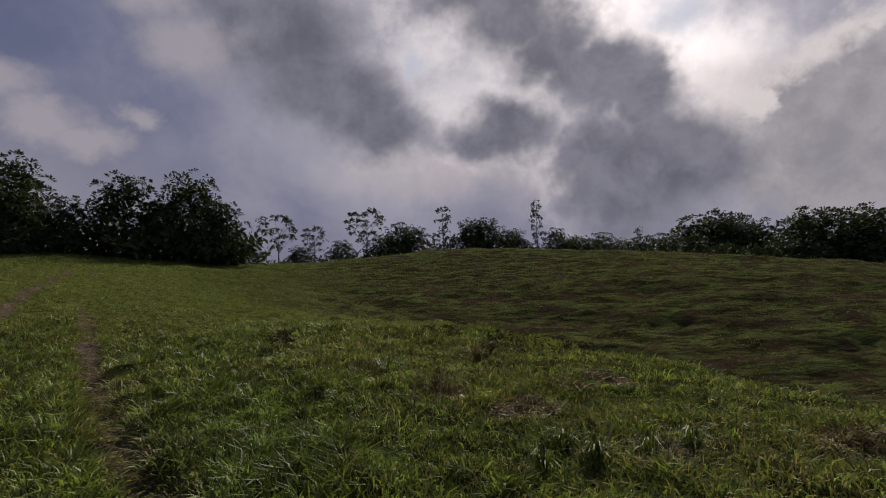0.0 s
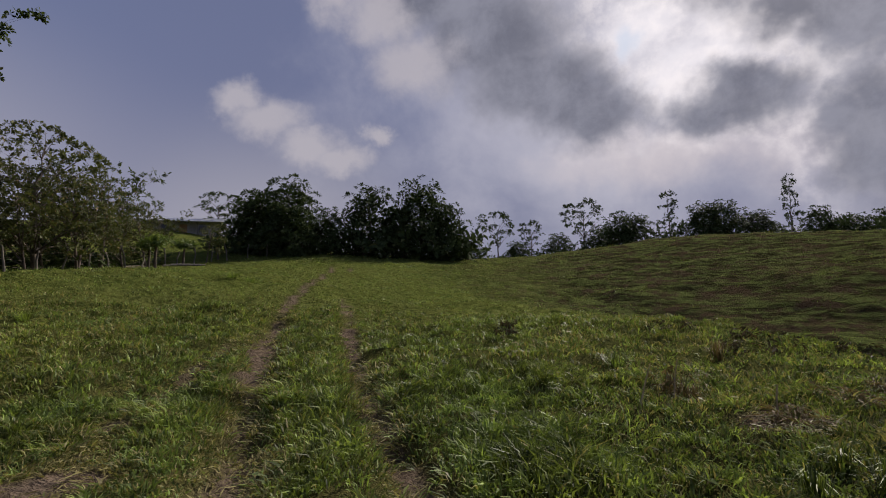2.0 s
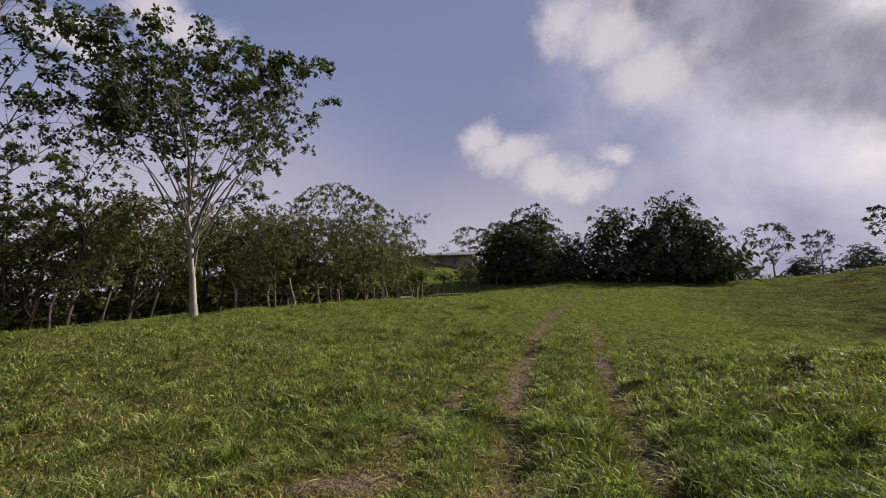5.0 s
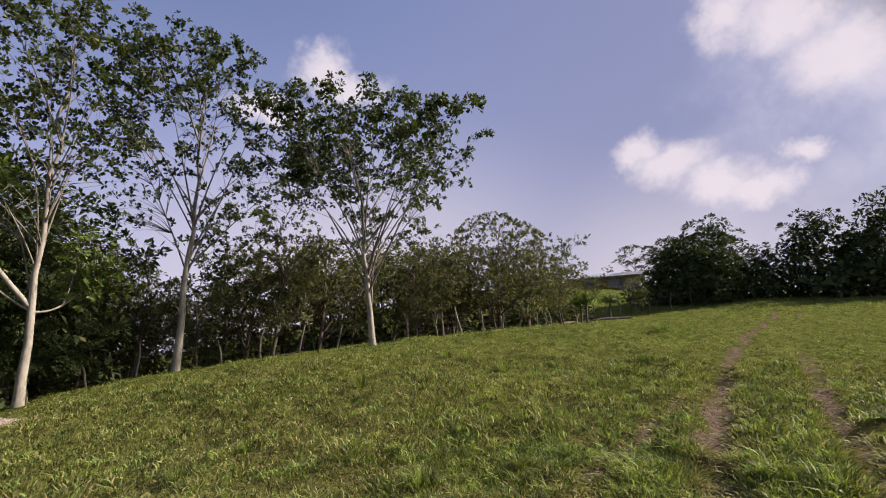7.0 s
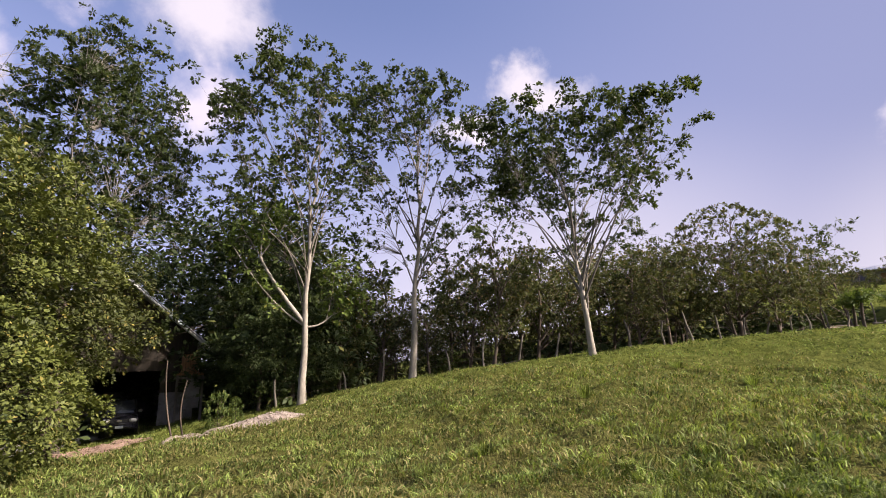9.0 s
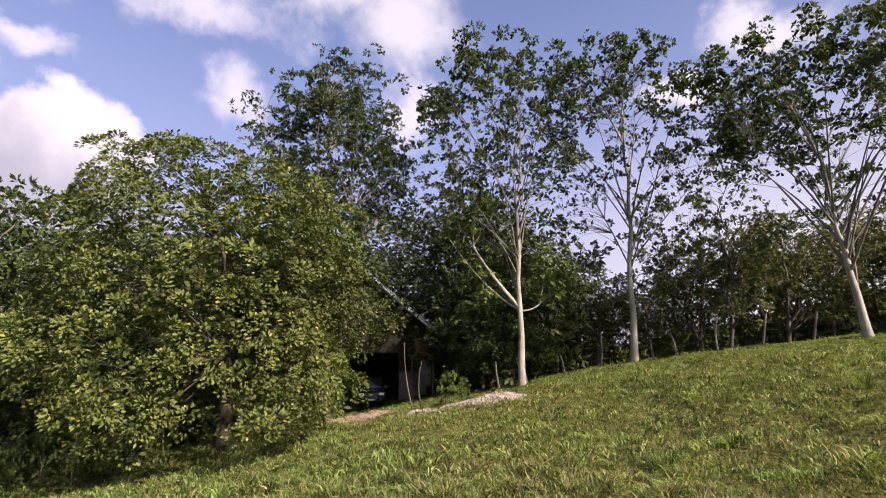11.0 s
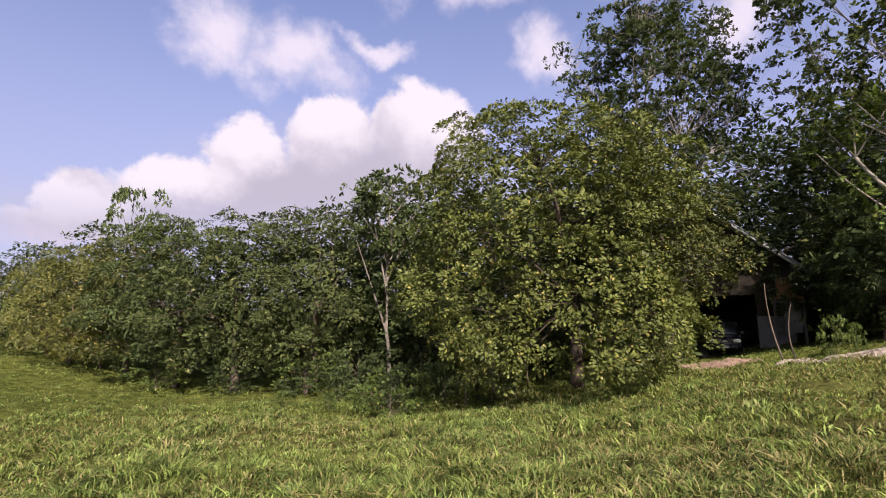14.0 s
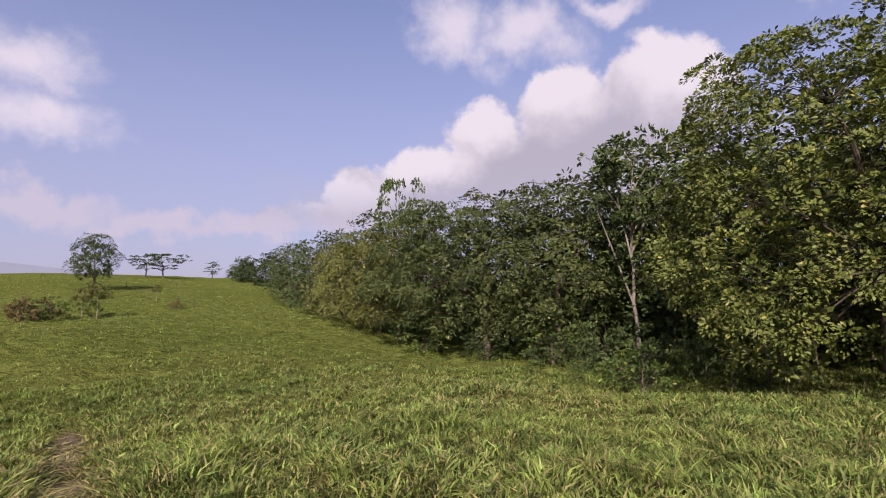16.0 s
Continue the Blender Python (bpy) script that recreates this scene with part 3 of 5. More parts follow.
def far_hills():
    """Blue hills on the horizon, glowing in painted haze, far beyond the land that shifts with the view."""
    deg = np.arange(0, 360, 0.5)
    a = np.radians(deg)
    wrap = (deg + 90) % 360 - 90
    rise = np.interp(wrap, (-90, -58, -46, -40, -34, 0, 60, 120, 170, 205, 212, 220, 232, 270), (2.0, 7.2, 8.0, 6.6, 2.4, 1.6, 1.8, 1.6, 1.7, 1.9, 2.6, 3.4, 3.8, 2.0))
    wave = 0.22 * ripple(deg, deg * 0, 5.0, 41) + 0.10 * ripple(deg, deg * 0, 1.7, 42)
    r = 3000.0
    z = r * np.tan(np.radians(rise + wave))
    levels = [(3100, np.full(len(a), -40.0)), (3040, z * 0.6), (3000, z), (3200, z * 0.8)]
    verts = np.concatenate([np.stack([-q * np.sin(a), q * np.cos(a), h], -1) for q, h in levels])
    n = len(a)
    i, j = np.meshgrid(np.arange(3), np.arange(n), indexing="ij")
    quads = np.stack([i * n + j, i * n + (j + 1) % n, (i + 1) * n + (j + 1) % n, (i + 1) * n + j], -1).reshape(-1, 4)
    m, nt, bsdf = material("haze_glow")
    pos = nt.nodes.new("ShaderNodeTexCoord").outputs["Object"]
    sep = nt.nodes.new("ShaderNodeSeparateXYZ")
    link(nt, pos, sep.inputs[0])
    # painted haze: lavender blue away from the sun, backlit grey towards it
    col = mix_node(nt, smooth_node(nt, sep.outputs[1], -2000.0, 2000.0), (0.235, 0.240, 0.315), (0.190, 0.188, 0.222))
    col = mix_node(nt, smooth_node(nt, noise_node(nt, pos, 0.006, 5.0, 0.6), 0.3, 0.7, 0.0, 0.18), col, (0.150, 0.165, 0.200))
    # black base, so the hills show by their own glow alone
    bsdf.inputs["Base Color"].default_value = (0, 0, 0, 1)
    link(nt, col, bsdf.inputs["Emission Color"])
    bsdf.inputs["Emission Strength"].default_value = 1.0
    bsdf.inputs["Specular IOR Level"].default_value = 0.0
    tagged(new("backdrop", mesh_quads("backdrop", verts, quads, m, True)), "hills on the horizon in painted, glowing blue haze", "hills", kind="structure")


far_hills()


# ---- grass ----
def build_grass(name, r0, r1, tufts, per, tall, wide, spread, seed, label, turn=(0, 360), dryish=0.2):
    """Tufts of folded, pointed blades that lean outwards."""
    g = np.random.default_rng(seed)
    r = np.sqrt(g.uniform(r0**2, r1**2, tufts))
    a = np.radians(g.uniform(*turn, tufts))
    x, y = -r * np.sin(a), r * np.cos(a)
    patch = 0.5 + 0.30 * ripple(x, y, 1.3, 11) + 0.35 * ripple(x, y, 0.42, 12) + 0.18 * ripple(x, y, 4.5, 14)
    worn = wear_at(x, y)
    deg = turn_of(x, y)
    dryish = dryish * np.interp(deg, (-45, -5, 10, 25, 45, 70, 95, 130, 180, 230), (1.5, 1.3, 0.8, 0.5, 0.6, 1.2, 1.7, 1.3, 0.8, 0.7))
    bare = np.maximum(worn * 0.8, earth_shade_at(x, y) * np.clip(0.8 + 0.8 * ripple(x * 0.5, y, 1.2, 13), 0, 1.0))
    keep = (g.uniform(0, 1, tufts) > bare) & (g.uniform(0, 1, tufts) < 0.45 + 1.0 * patch)
    x, y, patch, worn, dryish = x[keep], y[keep], patch[keep], worn[keep], dryish[keep]
    n = len(x) * per
    yellow = np.clip(dryish + 0.34 * ripple(x, y, 2.6, 15) * (0.6 + 0.4 * ripple(x, y, 0.7, 16)) + 0.95 * worn, 0.03, 0.92)
    flat = np.repeat(worn, per)
    lean = g.uniform(0, 2 * np.pi, n)
    off = spread * g.uniform(0, 1, n) ** 0.7
    bx, by = np.repeat(x, per) + np.cos(lean) * off, np.repeat(y, per) + np.sin(lean) * off
    base = np.stack([bx, by, height(bx, by) - 0.012], -1)
    h = tall * np.repeat((0.3 + 0.9 * np.clip(patch, 0, 1.2)) * g.uniform(0.6, 1.35, len(x)), per) * g.uniform(0.5, 1.25, n)
    face = lean + np.pi / 2 + g.normal(0, 0.7, n)
    side = np.stack([np.cos(face), np.sin(face), g.normal(0, 0.25, n)], -1) * (wide * g.uniform(0.6, 1.3, n))[:, None]
    lean = lean + g.normal(0, 0.5, n)
    out = np.stack([np.cos(lean), np.sin(lean), np.zeros(n)], -1) * (h * g.uniform(0.25, 1.3, n) * (1 + 0.6 * flat))[:, None]
    up = np.stack([np.zeros(n), np.zeros(n), h * (1 - 0.8 * flat)], -1)
    mid, tip = base + up * 0.6 + out * 0.32, base + up * g.uniform(0.6, 1.0, n)[:, None] + out
    verts = np.stack([base, mid - side, tip, mid + side], 1).reshape(-1, 3)
    me = mesh_quads(name, verts, np.arange(n)[:, None] * 4 + [0, 1, 2, 3], M_BLADE)
    straw = me.attributes.new("straw", "FLOAT", "POINT")
    straw.data.foreach_set("value", np.repeat(np.repeat(yellow, per), 4).astype(np.float32))
    tagged(new(name, me), label, "grass", kind="stuff")


build_grass("grass", 0.3, 3.6, 3000, 8, 0.17, 0.010, 0.12, 6, "short green pasture grass with dry blades", (0, 360), 0.25)
build_grass("grass", 3.4, 9.0, 34000, 9, 0.185, 0.0085, 0.11, 1, "short green pasture grass with dry blades", (-50, 228), 0.22)
build_grass("grass", 8.5, 20.0, 40000, 7, 0.18, 0.0135, 0.17, 2, "short green pasture grass with dry blades", (-50, 232), 0.2)
build_grass("grass", 19.0, 48.0, 36000, 6, 0.13, 0.018, 0.38, 3, "short green pasture grass with dry blades", (-50, 236), 0.14)
build_grass("grass", 46.0, 95.0, 9000, 4, 0.13, 0.035, 0.7, 4, "short green pasture grass on the far meadow", (182, 238), 0.14)
build_grass("grass", 46.0, 66.0, 7000, 4, 0.13, 0.035, 0.6, 5, "short grass on the far slope", (-45, 50), 0.2)


# ---- trees ----
class Heap:
    """Collects quads for one mesh."""

    def __init__(self):
        self.v, self.q, self.n = [], [], 0

    def add(self, verts, quads):
        self.v.append(np.asarray(verts, float))
        self.q.append(np.asarray(quads, int) + self.n)
        self.n += len(verts)

    def mesh(self, name, material_, smooth=False):
        return mesh_quads(name, np.concatenate(self.v), np.concatenate(self.q), material_, smooth)


def tube(heap, pts, r0, r1, sides=6, flare=0.0):
    pts = np.asarray(pts, float)
    n = len(pts)
    way = np.gradient(pts, axis=0)
    way /= np.linalg.norm(way, axis=1)[:, None] + 1e-9
    ref = np.where(np.abs(way[:, 2:3]) < 0.9, [[0, 0, 1.0]], [[1.0, 0, 0]])
    ref = np.broadcast_to(ref[n // 2], (n, 3))
    a = np.cross(way, ref)
    a /= np.linalg.norm(a, axis=1)[:, None] + 1e-9
    b = np.cross(way, a)
    k = np.linspace(0, 1, n)
    rad = r0 + (r1 - r0) * k**0.85 + flare * r0 * np.exp(-k * n * 0.9)
    t = np.arange(sides) * 2 * np.pi / sides
    ring = (a[:, None] * np.cos(t)[None, :, None] + b[:, None] * np.sin(t)[None, :, None]) * rad[:, None, None] + pts[:, None]
    i, j = np.meshgrid(np.arange(n - 1), np.arange(sides), indexing="ij")
    q = np.stack([i * sides + j, i * sides + (j + 1) % sides, (i + 1) * sides + (j + 1) % sides, (i + 1) * sides + j], -1).reshape(-1, 4)
    heap.add(ring.reshape(-1, 3), q)


def bend(p, q, lift, g, n=6, wobble=0.04):
    """A curved way from p to q that first rises."""
    p, q = np.asarray(p, float), np.asarray(q, float)
    size = np.linalg.norm(q - p)
    c = p * 0.5 + q * 0.5 + [0, 0, lift * size] + g.normal(0, wobble * size, 3)
    k = np.linspace(0, 1, n)[:, None]
    return p * (1 - k) ** 2 + 2 * c * k * (1 - k) + q * k * k


def unit(v):
    return v / (np.linalg.norm(v, axis=-1, keepdims=True) + 1e-9)


def rosettes(heap, at, axis, size, k, g, droop=0.2, slim=0.45, puff=0.0):
    """k leaves round each twig's end, spread about its axis; puff: over a small cushion of that radius."""
    m = len(at)
    ax = unit(axis * (0.6 if puff else 1.0) + [0, 0, 0.6 if puff else 0.35])
    u = unit(np.cross(ax, np.where(np.abs(ax[:, 2:3]) < 0.9, [[0, 0, 1.0]], [[1.0, 0, 0]])))
    v = np.cross(ax, u)
    phi, th = g.uniform(0, 2 * np.pi, (m, k, 1)), g.normal(1.0, 0.32, (m, k, 1))
    ax, u, v = ax[:, None], u[:, None], v[:, None]
    ring = u * np.cos(phi) + v * np.sin(phi)
    base = at[:, None]
    if puff:
        rho = g.uniform(0, 1, (m, k, 1)) ** 0.5
        big = puff * g.uniform(0.7, 1.35, (m, 1, 1))
        base = base + ring * big * rho + ax * big * 0.55 * (1 - rho**2)
        th = 0.5 + 0.8 * rho + g.normal(0, 0.3, (m, k, 1))
    d = unit(ax * np.cos(th) + ring * np.sin(th) - [0, 0, droop])
    s = unit(np.cross(d, ax))
    up = np.cross(s, d)
    roll = g.normal(0, 0.4, (m, k, 1))
    s = s * np.cos(roll) + up * np.sin(roll)
    ln = size * g.uniform(0.65, 1.3, (m, k, 1))
    base = base + d * ln * 0.1
    mid = base + d * ln * 0.62 + up * ln * 0.07
    verts = np.stack([base, mid - s * ln * slim * 0.5, base + d * ln, mid + s * ln * slim * 0.5], 2).reshape(-1, 3)
    heap.add(verts, np.arange(m * k)[:, None] * 4 + [0, 1, 2, 3])


def crown_points(g, n, z0, z1, rad, shape, sx=1.0, sy=1.0, aloft=1.0, even=False):
    """Centres of the leafy clumps inside a crown; even: spread over its outside, clear of one another."""
    out = []
    while len(out) < n:
        best, room = None, -1.0
        for _ in range(7 if even else 1):
            u = g.uniform(0, 1) ** aloft
            a = g.uniform(0, 2 * np.pi)
            if shape == "dome":
                w = math.sqrt(max(0.0, 1 - ((u - 0.3) / 0.72) ** 2)) if u > 0.3 else 0.75 + 0.25 * u / 0.3
            elif shape == "vase":
                w = (0.35 + 0.9 * u) if u < 0.7 else 0.98 * math.sqrt(max(0.0, 1 - ((u - 0.7) / 0.36) ** 2))
            elif shape == "column":
                w = math.sin(math.pi * (0.12 + 0.8 * u)) ** 0.6
            else:
                w = 1.0 if u > 0.35 else 0.45
            f = g.uniform(0.55, 1.0) ** 0.4 if even else g.uniform(0.2, 1.0) ** 0.4
            if g.uniform() > w + 0.15:
                continue
            lump = 0.86 + 0.22 * math.sin(a * 3 + u * 5 + n) * math.sin(a * 2 - u * 7)
            p = (math.cos(a) * rad * w * f * lump * sx, math.sin(a) * rad * w * f * lump * sy, z0 + (z1 - z0) * u)
            gap = min((math.dist(p, q) for q in out), default=1.0) if even else 0.0
            if gap > room:
                best, room = p, gap
        if best:
            out.append(best)
    return np.array(out)


def on_spine(spine, z):
    """The middle of a trunk at that height."""
    return np.array([np.interp(z, spine[:, 2], spine[:, 0]), np.interp(z, spine[:, 2], spine[:, 1]), z])


def grow(seed, h, z0, rad, shape, trunk_r, limbs, clumps, per, leaf, clump_r, flat=0.5, fork=0.35, lean=(0, 0), slim=0.42, sides=8, sx=1.0, sy=1.0, droop=0.25, straight=0.3, shift=(0, 0), aloft=1.0, reach=0.93, ros=8, domed=False, knots=0, knot_r=0.6, stout=1.0, fill=0, puff=0.0):
    """Trunk, crown and branches of one tree as three heaps."""
    g = np.random.default_rng(seed)
    wood, limb, crown = Heap(), Heap(), Heap()
    top = np.array([lean[0] * h + g.normal(0, 0.03) * h, lean[1] * h + g.normal(0, 0.03) * h, h * 0.8])
    spine = bend((0, 0, -0.3), top, 0, g, 12, 0.03)
    spine[:, :2] += g.normal(0, 0.012 * h, (12, 2)) * np.linspace(0, 1, 12)[:, None]
    tube(wood, spine, trunk_r, trunk_r * 0.14, sides, 0.25)
    wood.spine = spine
    tips = crown_points(g, clumps, z0, h, rad, shape, sx, sy, aloft, domed) + np.array([*(np.array(lean) * h + shift), 0])
    if knots:
        # twigs gather in tufts, with gaps between
        hubs = crown_points(g, knots, z0, h, rad, shape, sx, sy, aloft)
        tips = hubs[g.integers(0, knots, clumps)] + g.normal(0, knot_r, (clumps, 3)) + np.array([*(np.array(lean) * h + shift), 0])
    heart = np.array([lean[0] * h + shift[0], lean[1] * h + shift[1], z0 + 0.25 * (h - z0)])
    order = g.permutation(clumps)
    joints, thick = [p for p in spine[4:]], [trunk_r * (1 - 0.7 * k) for k in np.linspace(0.35, 1, 8)]
    for c, i in enumerate(order):
        p = tips[i]
        if c < limbs:
            want = max(fork * h, p[2] - (0.5 + straight) * np.linalg.norm(p[:2] - spine[6][:2]) - 0.1 * h)
            s = on_spine(spine, min(want + (g.uniform(-0.12, 0.08) * h if knots else 0.0), h * 0.75))
            way = bend(s, p * [reach, reach, min(1, reach + 0.04)], 0.16, g, 9, 0.05)
            tube(limb, way, min(0.09, stout * trunk_r * g.uniform(0.18, 0.30)), trunk_r * 0.04, 6)
            joints += list(way[2:])
            thick += list(np.linspace(trunk_r * 0.3, trunk_r * 0.07, 7))
        else:
            js = np.array(joints)
            flat_way = np.linalg.norm(js[:, :2] - p[:2], axis=1)
            cost = np.linalg.norm(js - p, axis=1) + 0.9 * np.maximum(0, js[:, 2] - p[2] + 0.15 + 0.6 * flat_way * (knots > 0))
            k = int(np.argmin(cost))
            way = bend(js[k], p, 0.12, g, 5, 0.07)
            tube(limb, way, min(thick[k] * 0.5, trunk_r * 0.11), trunk_r * 0.025, 4)
        n = int(per * g.uniform(0.6, 1.4) * (1 if aloft == 1 else 0.35 + 0.75 * (p[2] - z0) / (h - z0)))
        m = max(1, n // ros)
        d = unit(g.normal(0, 1, (m, 3)))
        if domed:
            away = unit(p - heart + [0, 0, 0.8])
            d = np.where((d @ away)[:, None] < -0.1, -d, d)
        else:
            d[:, 2] = np.abs(d[:, 2]) * 0.9 - 0.25
        places = p + d * clump_r * g.uniform(0.75, 1.25) * (g.uniform(0.6 if domed else 0.3, 1, m) ** 0.5)[:, None] * [1, 1, flat]
        rosettes(crown, places, d, leaf, ros, g, droop, slim, puff)
    if fill:
        # the shaded leaves within
        inner = crown_points(g, fill, z0, h, rad, shape, sx, sy) * [0.78, 0.78, 1] + np.array([*(np.array(lean) * h + shift), 0])
        inner[:, 2] = z0 + (inner[:, 2] - z0) * 0.92
        rosettes(crown, inner, inner - heart, min(leaf * 2.1, 0.34) if leaf < 0.3 else 0.62, 7, g, droop, slim)
    return wood, crown, limb


def plant(kind, heaps, bark, leaf, x, y, turn=0.0, scale=(1, 1, 1), label="", category="tree", group="", sink=0.0):
    ob = new(kind)
    kinds = [("trunk", heaps[0], bark), ("crown", heaps[1], leaf)]
    if len(heaps) > 2:
        kinds.append(("branchwork", heaps[2], M_LIMB if bark is M_PALE else bark))
    for name, heap, m in kinds:
        p = new(name, heap.mesh(name, m, name != "crown"))
        p.parent = ob
    ob.matrix_basis = spot(x, y, turn, scale, sink)
    return tagged(ob, label, category, group)


def spot(x, y, turn=0.0, scale=(1, 1, 1), sink=0.0):
    return pose(x, y, ground_z(x, y) - sink, 0, 0, turn) @ Matrix.Diagonal((*scale, 1))


# tall pale trees along the edge
forked = grow(11, 16.5, 6.6, 4.0, "column", 0.165, 16, 330, 60, 0.20, 0.36, 0.95, 0.3, (0.012, 0.0), 0.5, 10, straight=0.7, shift=(0, -0.9), aloft=0.75, ros=8, knots=75, knot_r=0.5)
shoots = Heap()
g_fork = np.random.default_rng(3)
FORK = [((0, 0, 3.3), (0.6, -1.9, 6.3), 0.10, 0.055, 0.02), ((0, 0, 3.2), (1.0, -3.0, 6.8), 0.045, 0.018, -0.16), ((0.6, -1.9, 6.3), (0.5, -1.8, 8.8), 0.045, 0.012, 0.0), ((0.55, -1.8, 6.2), (1.0, -3.1, 8.3), 0.04, 0.012, 0.06),
        ((0.6, -1.9, 6.3), (0.1, -0.8, 8.2), 0.035, 0.01, 0.0), ((0, 0, 3.2), (-0.4, 1.1, 3.7), 0.045, 0.03, -0.25), ((-0.4, 1.1, 3.7), (-0.8, 2.3, 5.3), 0.03, 0.01, -0.08), ((-0.3, 0.9, 3.5), (-0.4, 1.2, 5.6), 0.025, 0.01, 0.0),
        ((-0.4, 1.1, 3.7), (-1.0, 2.6, 4.4), 0.02, 0.008, 0.0)]
for a, b, r0, r1, lift in FORK:
    way = bend(on_spine(forked[0].spine, a[2]) if a[:2] == (0, 0) else a, b, lift, g_fork, 9, 0.03)
    tube(forked[0], way, r0, r1, 8)
    if b[2] > 4.2 and r1 < 0.02:
        for q in way[3:]:
            at = q + g_fork.normal(0, 0.36, (9, 3))
            rosettes(shoots, at, at - q, 0.21, 9, g_fork, 0.25, 0.45)
            for c in at[:4]:
                tube(forked[2], bend(q, c, 0.05, g_fork, 4), 0.010, 0.004, 4)
tree = plant("tall_tree", forked, M_PALE, M_TALL, -22.5, -7.9,
             label="tall pale-barked tree with a forked trunk and airy crown", group="tall trees at the pasture edge")
low = new("low_foliage", shoots.mesh("low_foliage", M_FRESH))
low.parent = tree
tagged(low, "fresh bright green shoots on the low limbs")
plant("tall_tree", grow(12, 16.8, 5.4, 4.7, "column", 0.17, 18, 340, 60, 0.20, 0.36, 0.95, 0.36, (0.0, 0.0), 0.5, 10, straight=0.75, aloft=0.75, ros=8, knots=80, knot_r=0.55, stout=1.1), M_PALE, M_TALL, -26.1, -3.6,
      label="tall pale-barked tree with a straight trunk and airy crown", group="tall trees at the pasture edge")
plant("tall_tree", grow(13, 11.9, 6.0, 6.2, "vase", 0.165, 24, 430, 74, 0.20, 0.42, 0.9, 0.22, (0.0, 0.0), 0.5, 10, straight=0.6, aloft=0.6, shift=(0, 0.2), ros=8, knots=110, knot_r=0.6, stout=1.3), M_PALE, M_TALL, -25.7, 5.2,
      label="vase-shaped pale tree with many steep limbs", group="tall trees at the pasture edge")
plant("tall_tree", grow(14, 17.3, 7.0, 4.5, "column", 0.2, 14, 620, 86, 0.18, 0.48, 0.7, 0.4, (0.0, 0.0), 0.42, 8, straight=0.7, aloft=0.85, ros=10, knots=74, knot_r=0.75, stout=1.3, fill=300), M_SHADED_FOOT, M_TALL, -20.4, -16.9,
      label="tall fine-leaved tree rising behind the house", group="tall trees at the pasture edge")
# great spreading trees before the house
plant("spreading_tree", grow(21, 9.4, 0.75, 5.1, "dome", 0.24, 18, 185, 500, 0.12, 0.95, 0.72, 0.3, (0.1, -0.02), 0.5, 10, reach=0.65, ros=40, domed=True, fill=500, puff=0.20), M_SHADED_BARK, M_BIG, -12.3, -14.5,
      label="great spreading tree with olive-green leaves to the ground", group="spreading trees")
# this crown's shade is put into its leaf colour
plant("spreading_tree", grow(22, 6.4, 2.8, 3.05, "dome", 0.22, 12, 70, 540, 0.115, 0.95, 0.7, 0.3, (0.03, 0.0), 0.5, 10, reach=0.65, ros=40, domed=True, fill=180, puff=0.20, shift=(0.35, -0.45)), M_SHADED_BARK, M_BIG_SHADED, -15.1, -12.9,
      label="spreading olive-green tree shading the carport", group="spreading trees")
# slender tree
slender = grow(23, 8.9, 5.4, 2.0, "vase", 0.11, 9, 60, 54, 0.22, 0.34, 0.6, 0.45, (0.0, 0.0), 0.4, 8, ros=9, stout=1.4)
for a, b, r0, r1 in [((0, 0, 2.4), (0.9, -0.35, 4.9), 0.05, 0.03), ((0.9, -0.35, 4.9), (1.3, -0.5, 6.2), 0.03, 0.012), ((0, 0, 4.4), (-0.75, 0.3, 6.6), 0.06, 0.02), ((0.1, 0, 3.9), (0.6, -0.2, 6.8), 0.05, 0.02)]:
    tube(slender[0], bend(on_spine(slender[0].spine, a[2]) if a[0] < 0.5 else a, b, 0.0, np.random.default_rng(7), 8, 0.03), r0, r1, 8)
plant("slender_tree", slender, M_LIMB, M_FOREST, -7.8, -20.2,
      label="slender tree with a pale forked trunk and small crown")

# wood along the low side
g_place = random.Random(5)
WOOD = [
    plant("woodland_tree", grow(31, 8.0, 1.5, 4.0, "dome", 0.2, 10, 56, 400, 0.14, 0.92, 0.42, 0.2, ros=28, domed=True, fill=420, puff=0.22), M_BARK, M_GREY, -5.8, -24.4, label="dense grey-green woodland tree with drooping skirts", group="wood along the low side"),
    plant("woodland_tree", grow(32, 7.8, 1.5, 4.2, "dome", 0.2, 11, 58, 400, 0.14, 0.95, 0.42, 0.25, ros=28, domed=True, fill=420, puff=0.22), M_BARK, M_GREY, -2.6, -26.0, label="dense grey-green woodland tree with drooping skirts", group="wood along the low side"),
    plant("woodland_tree", grow(33, 7.2, 1.3, 3.8, "dome", 0.18, 9, 54, 400, 0.14, 0.92, 0.42, 0.2, ros=28, domed=True, fill=420, puff=0.22), M_BARK, M_OLIVE, 2.1, -33.0, label="dense yellowish-green woodland tree", group="wood along the low side"),
]
BACK = [
    plant("background_tree", grow(34, 8.0, 0.3, 4.0, "dome", 0.2, 8, 84, 48, 0.28, 0.85, 0.7, 0.2, ros=16, puff=0.24, domed=True, fill=220), M_BARK, M_FOREST, -6.0, -31.0, (0), (1.15, 1.15, 1.1), "dark green tree deep in the wood", group="trees deep in the wood"),
    plant("background_tree", grow(35, 8.0, 0.3, 3.8, "dome", 0.2, 8, 82, 48, 0.28, 0.85, 0.7, 0.25, ros=16, puff=0.24, domed=True, fill=220), M_BARK, M_FOREST, -1.0, -35.5, 0, (1.15, 1.15, 1.1), "dark green tree deep in the wood", group="trees deep in the wood"),
]
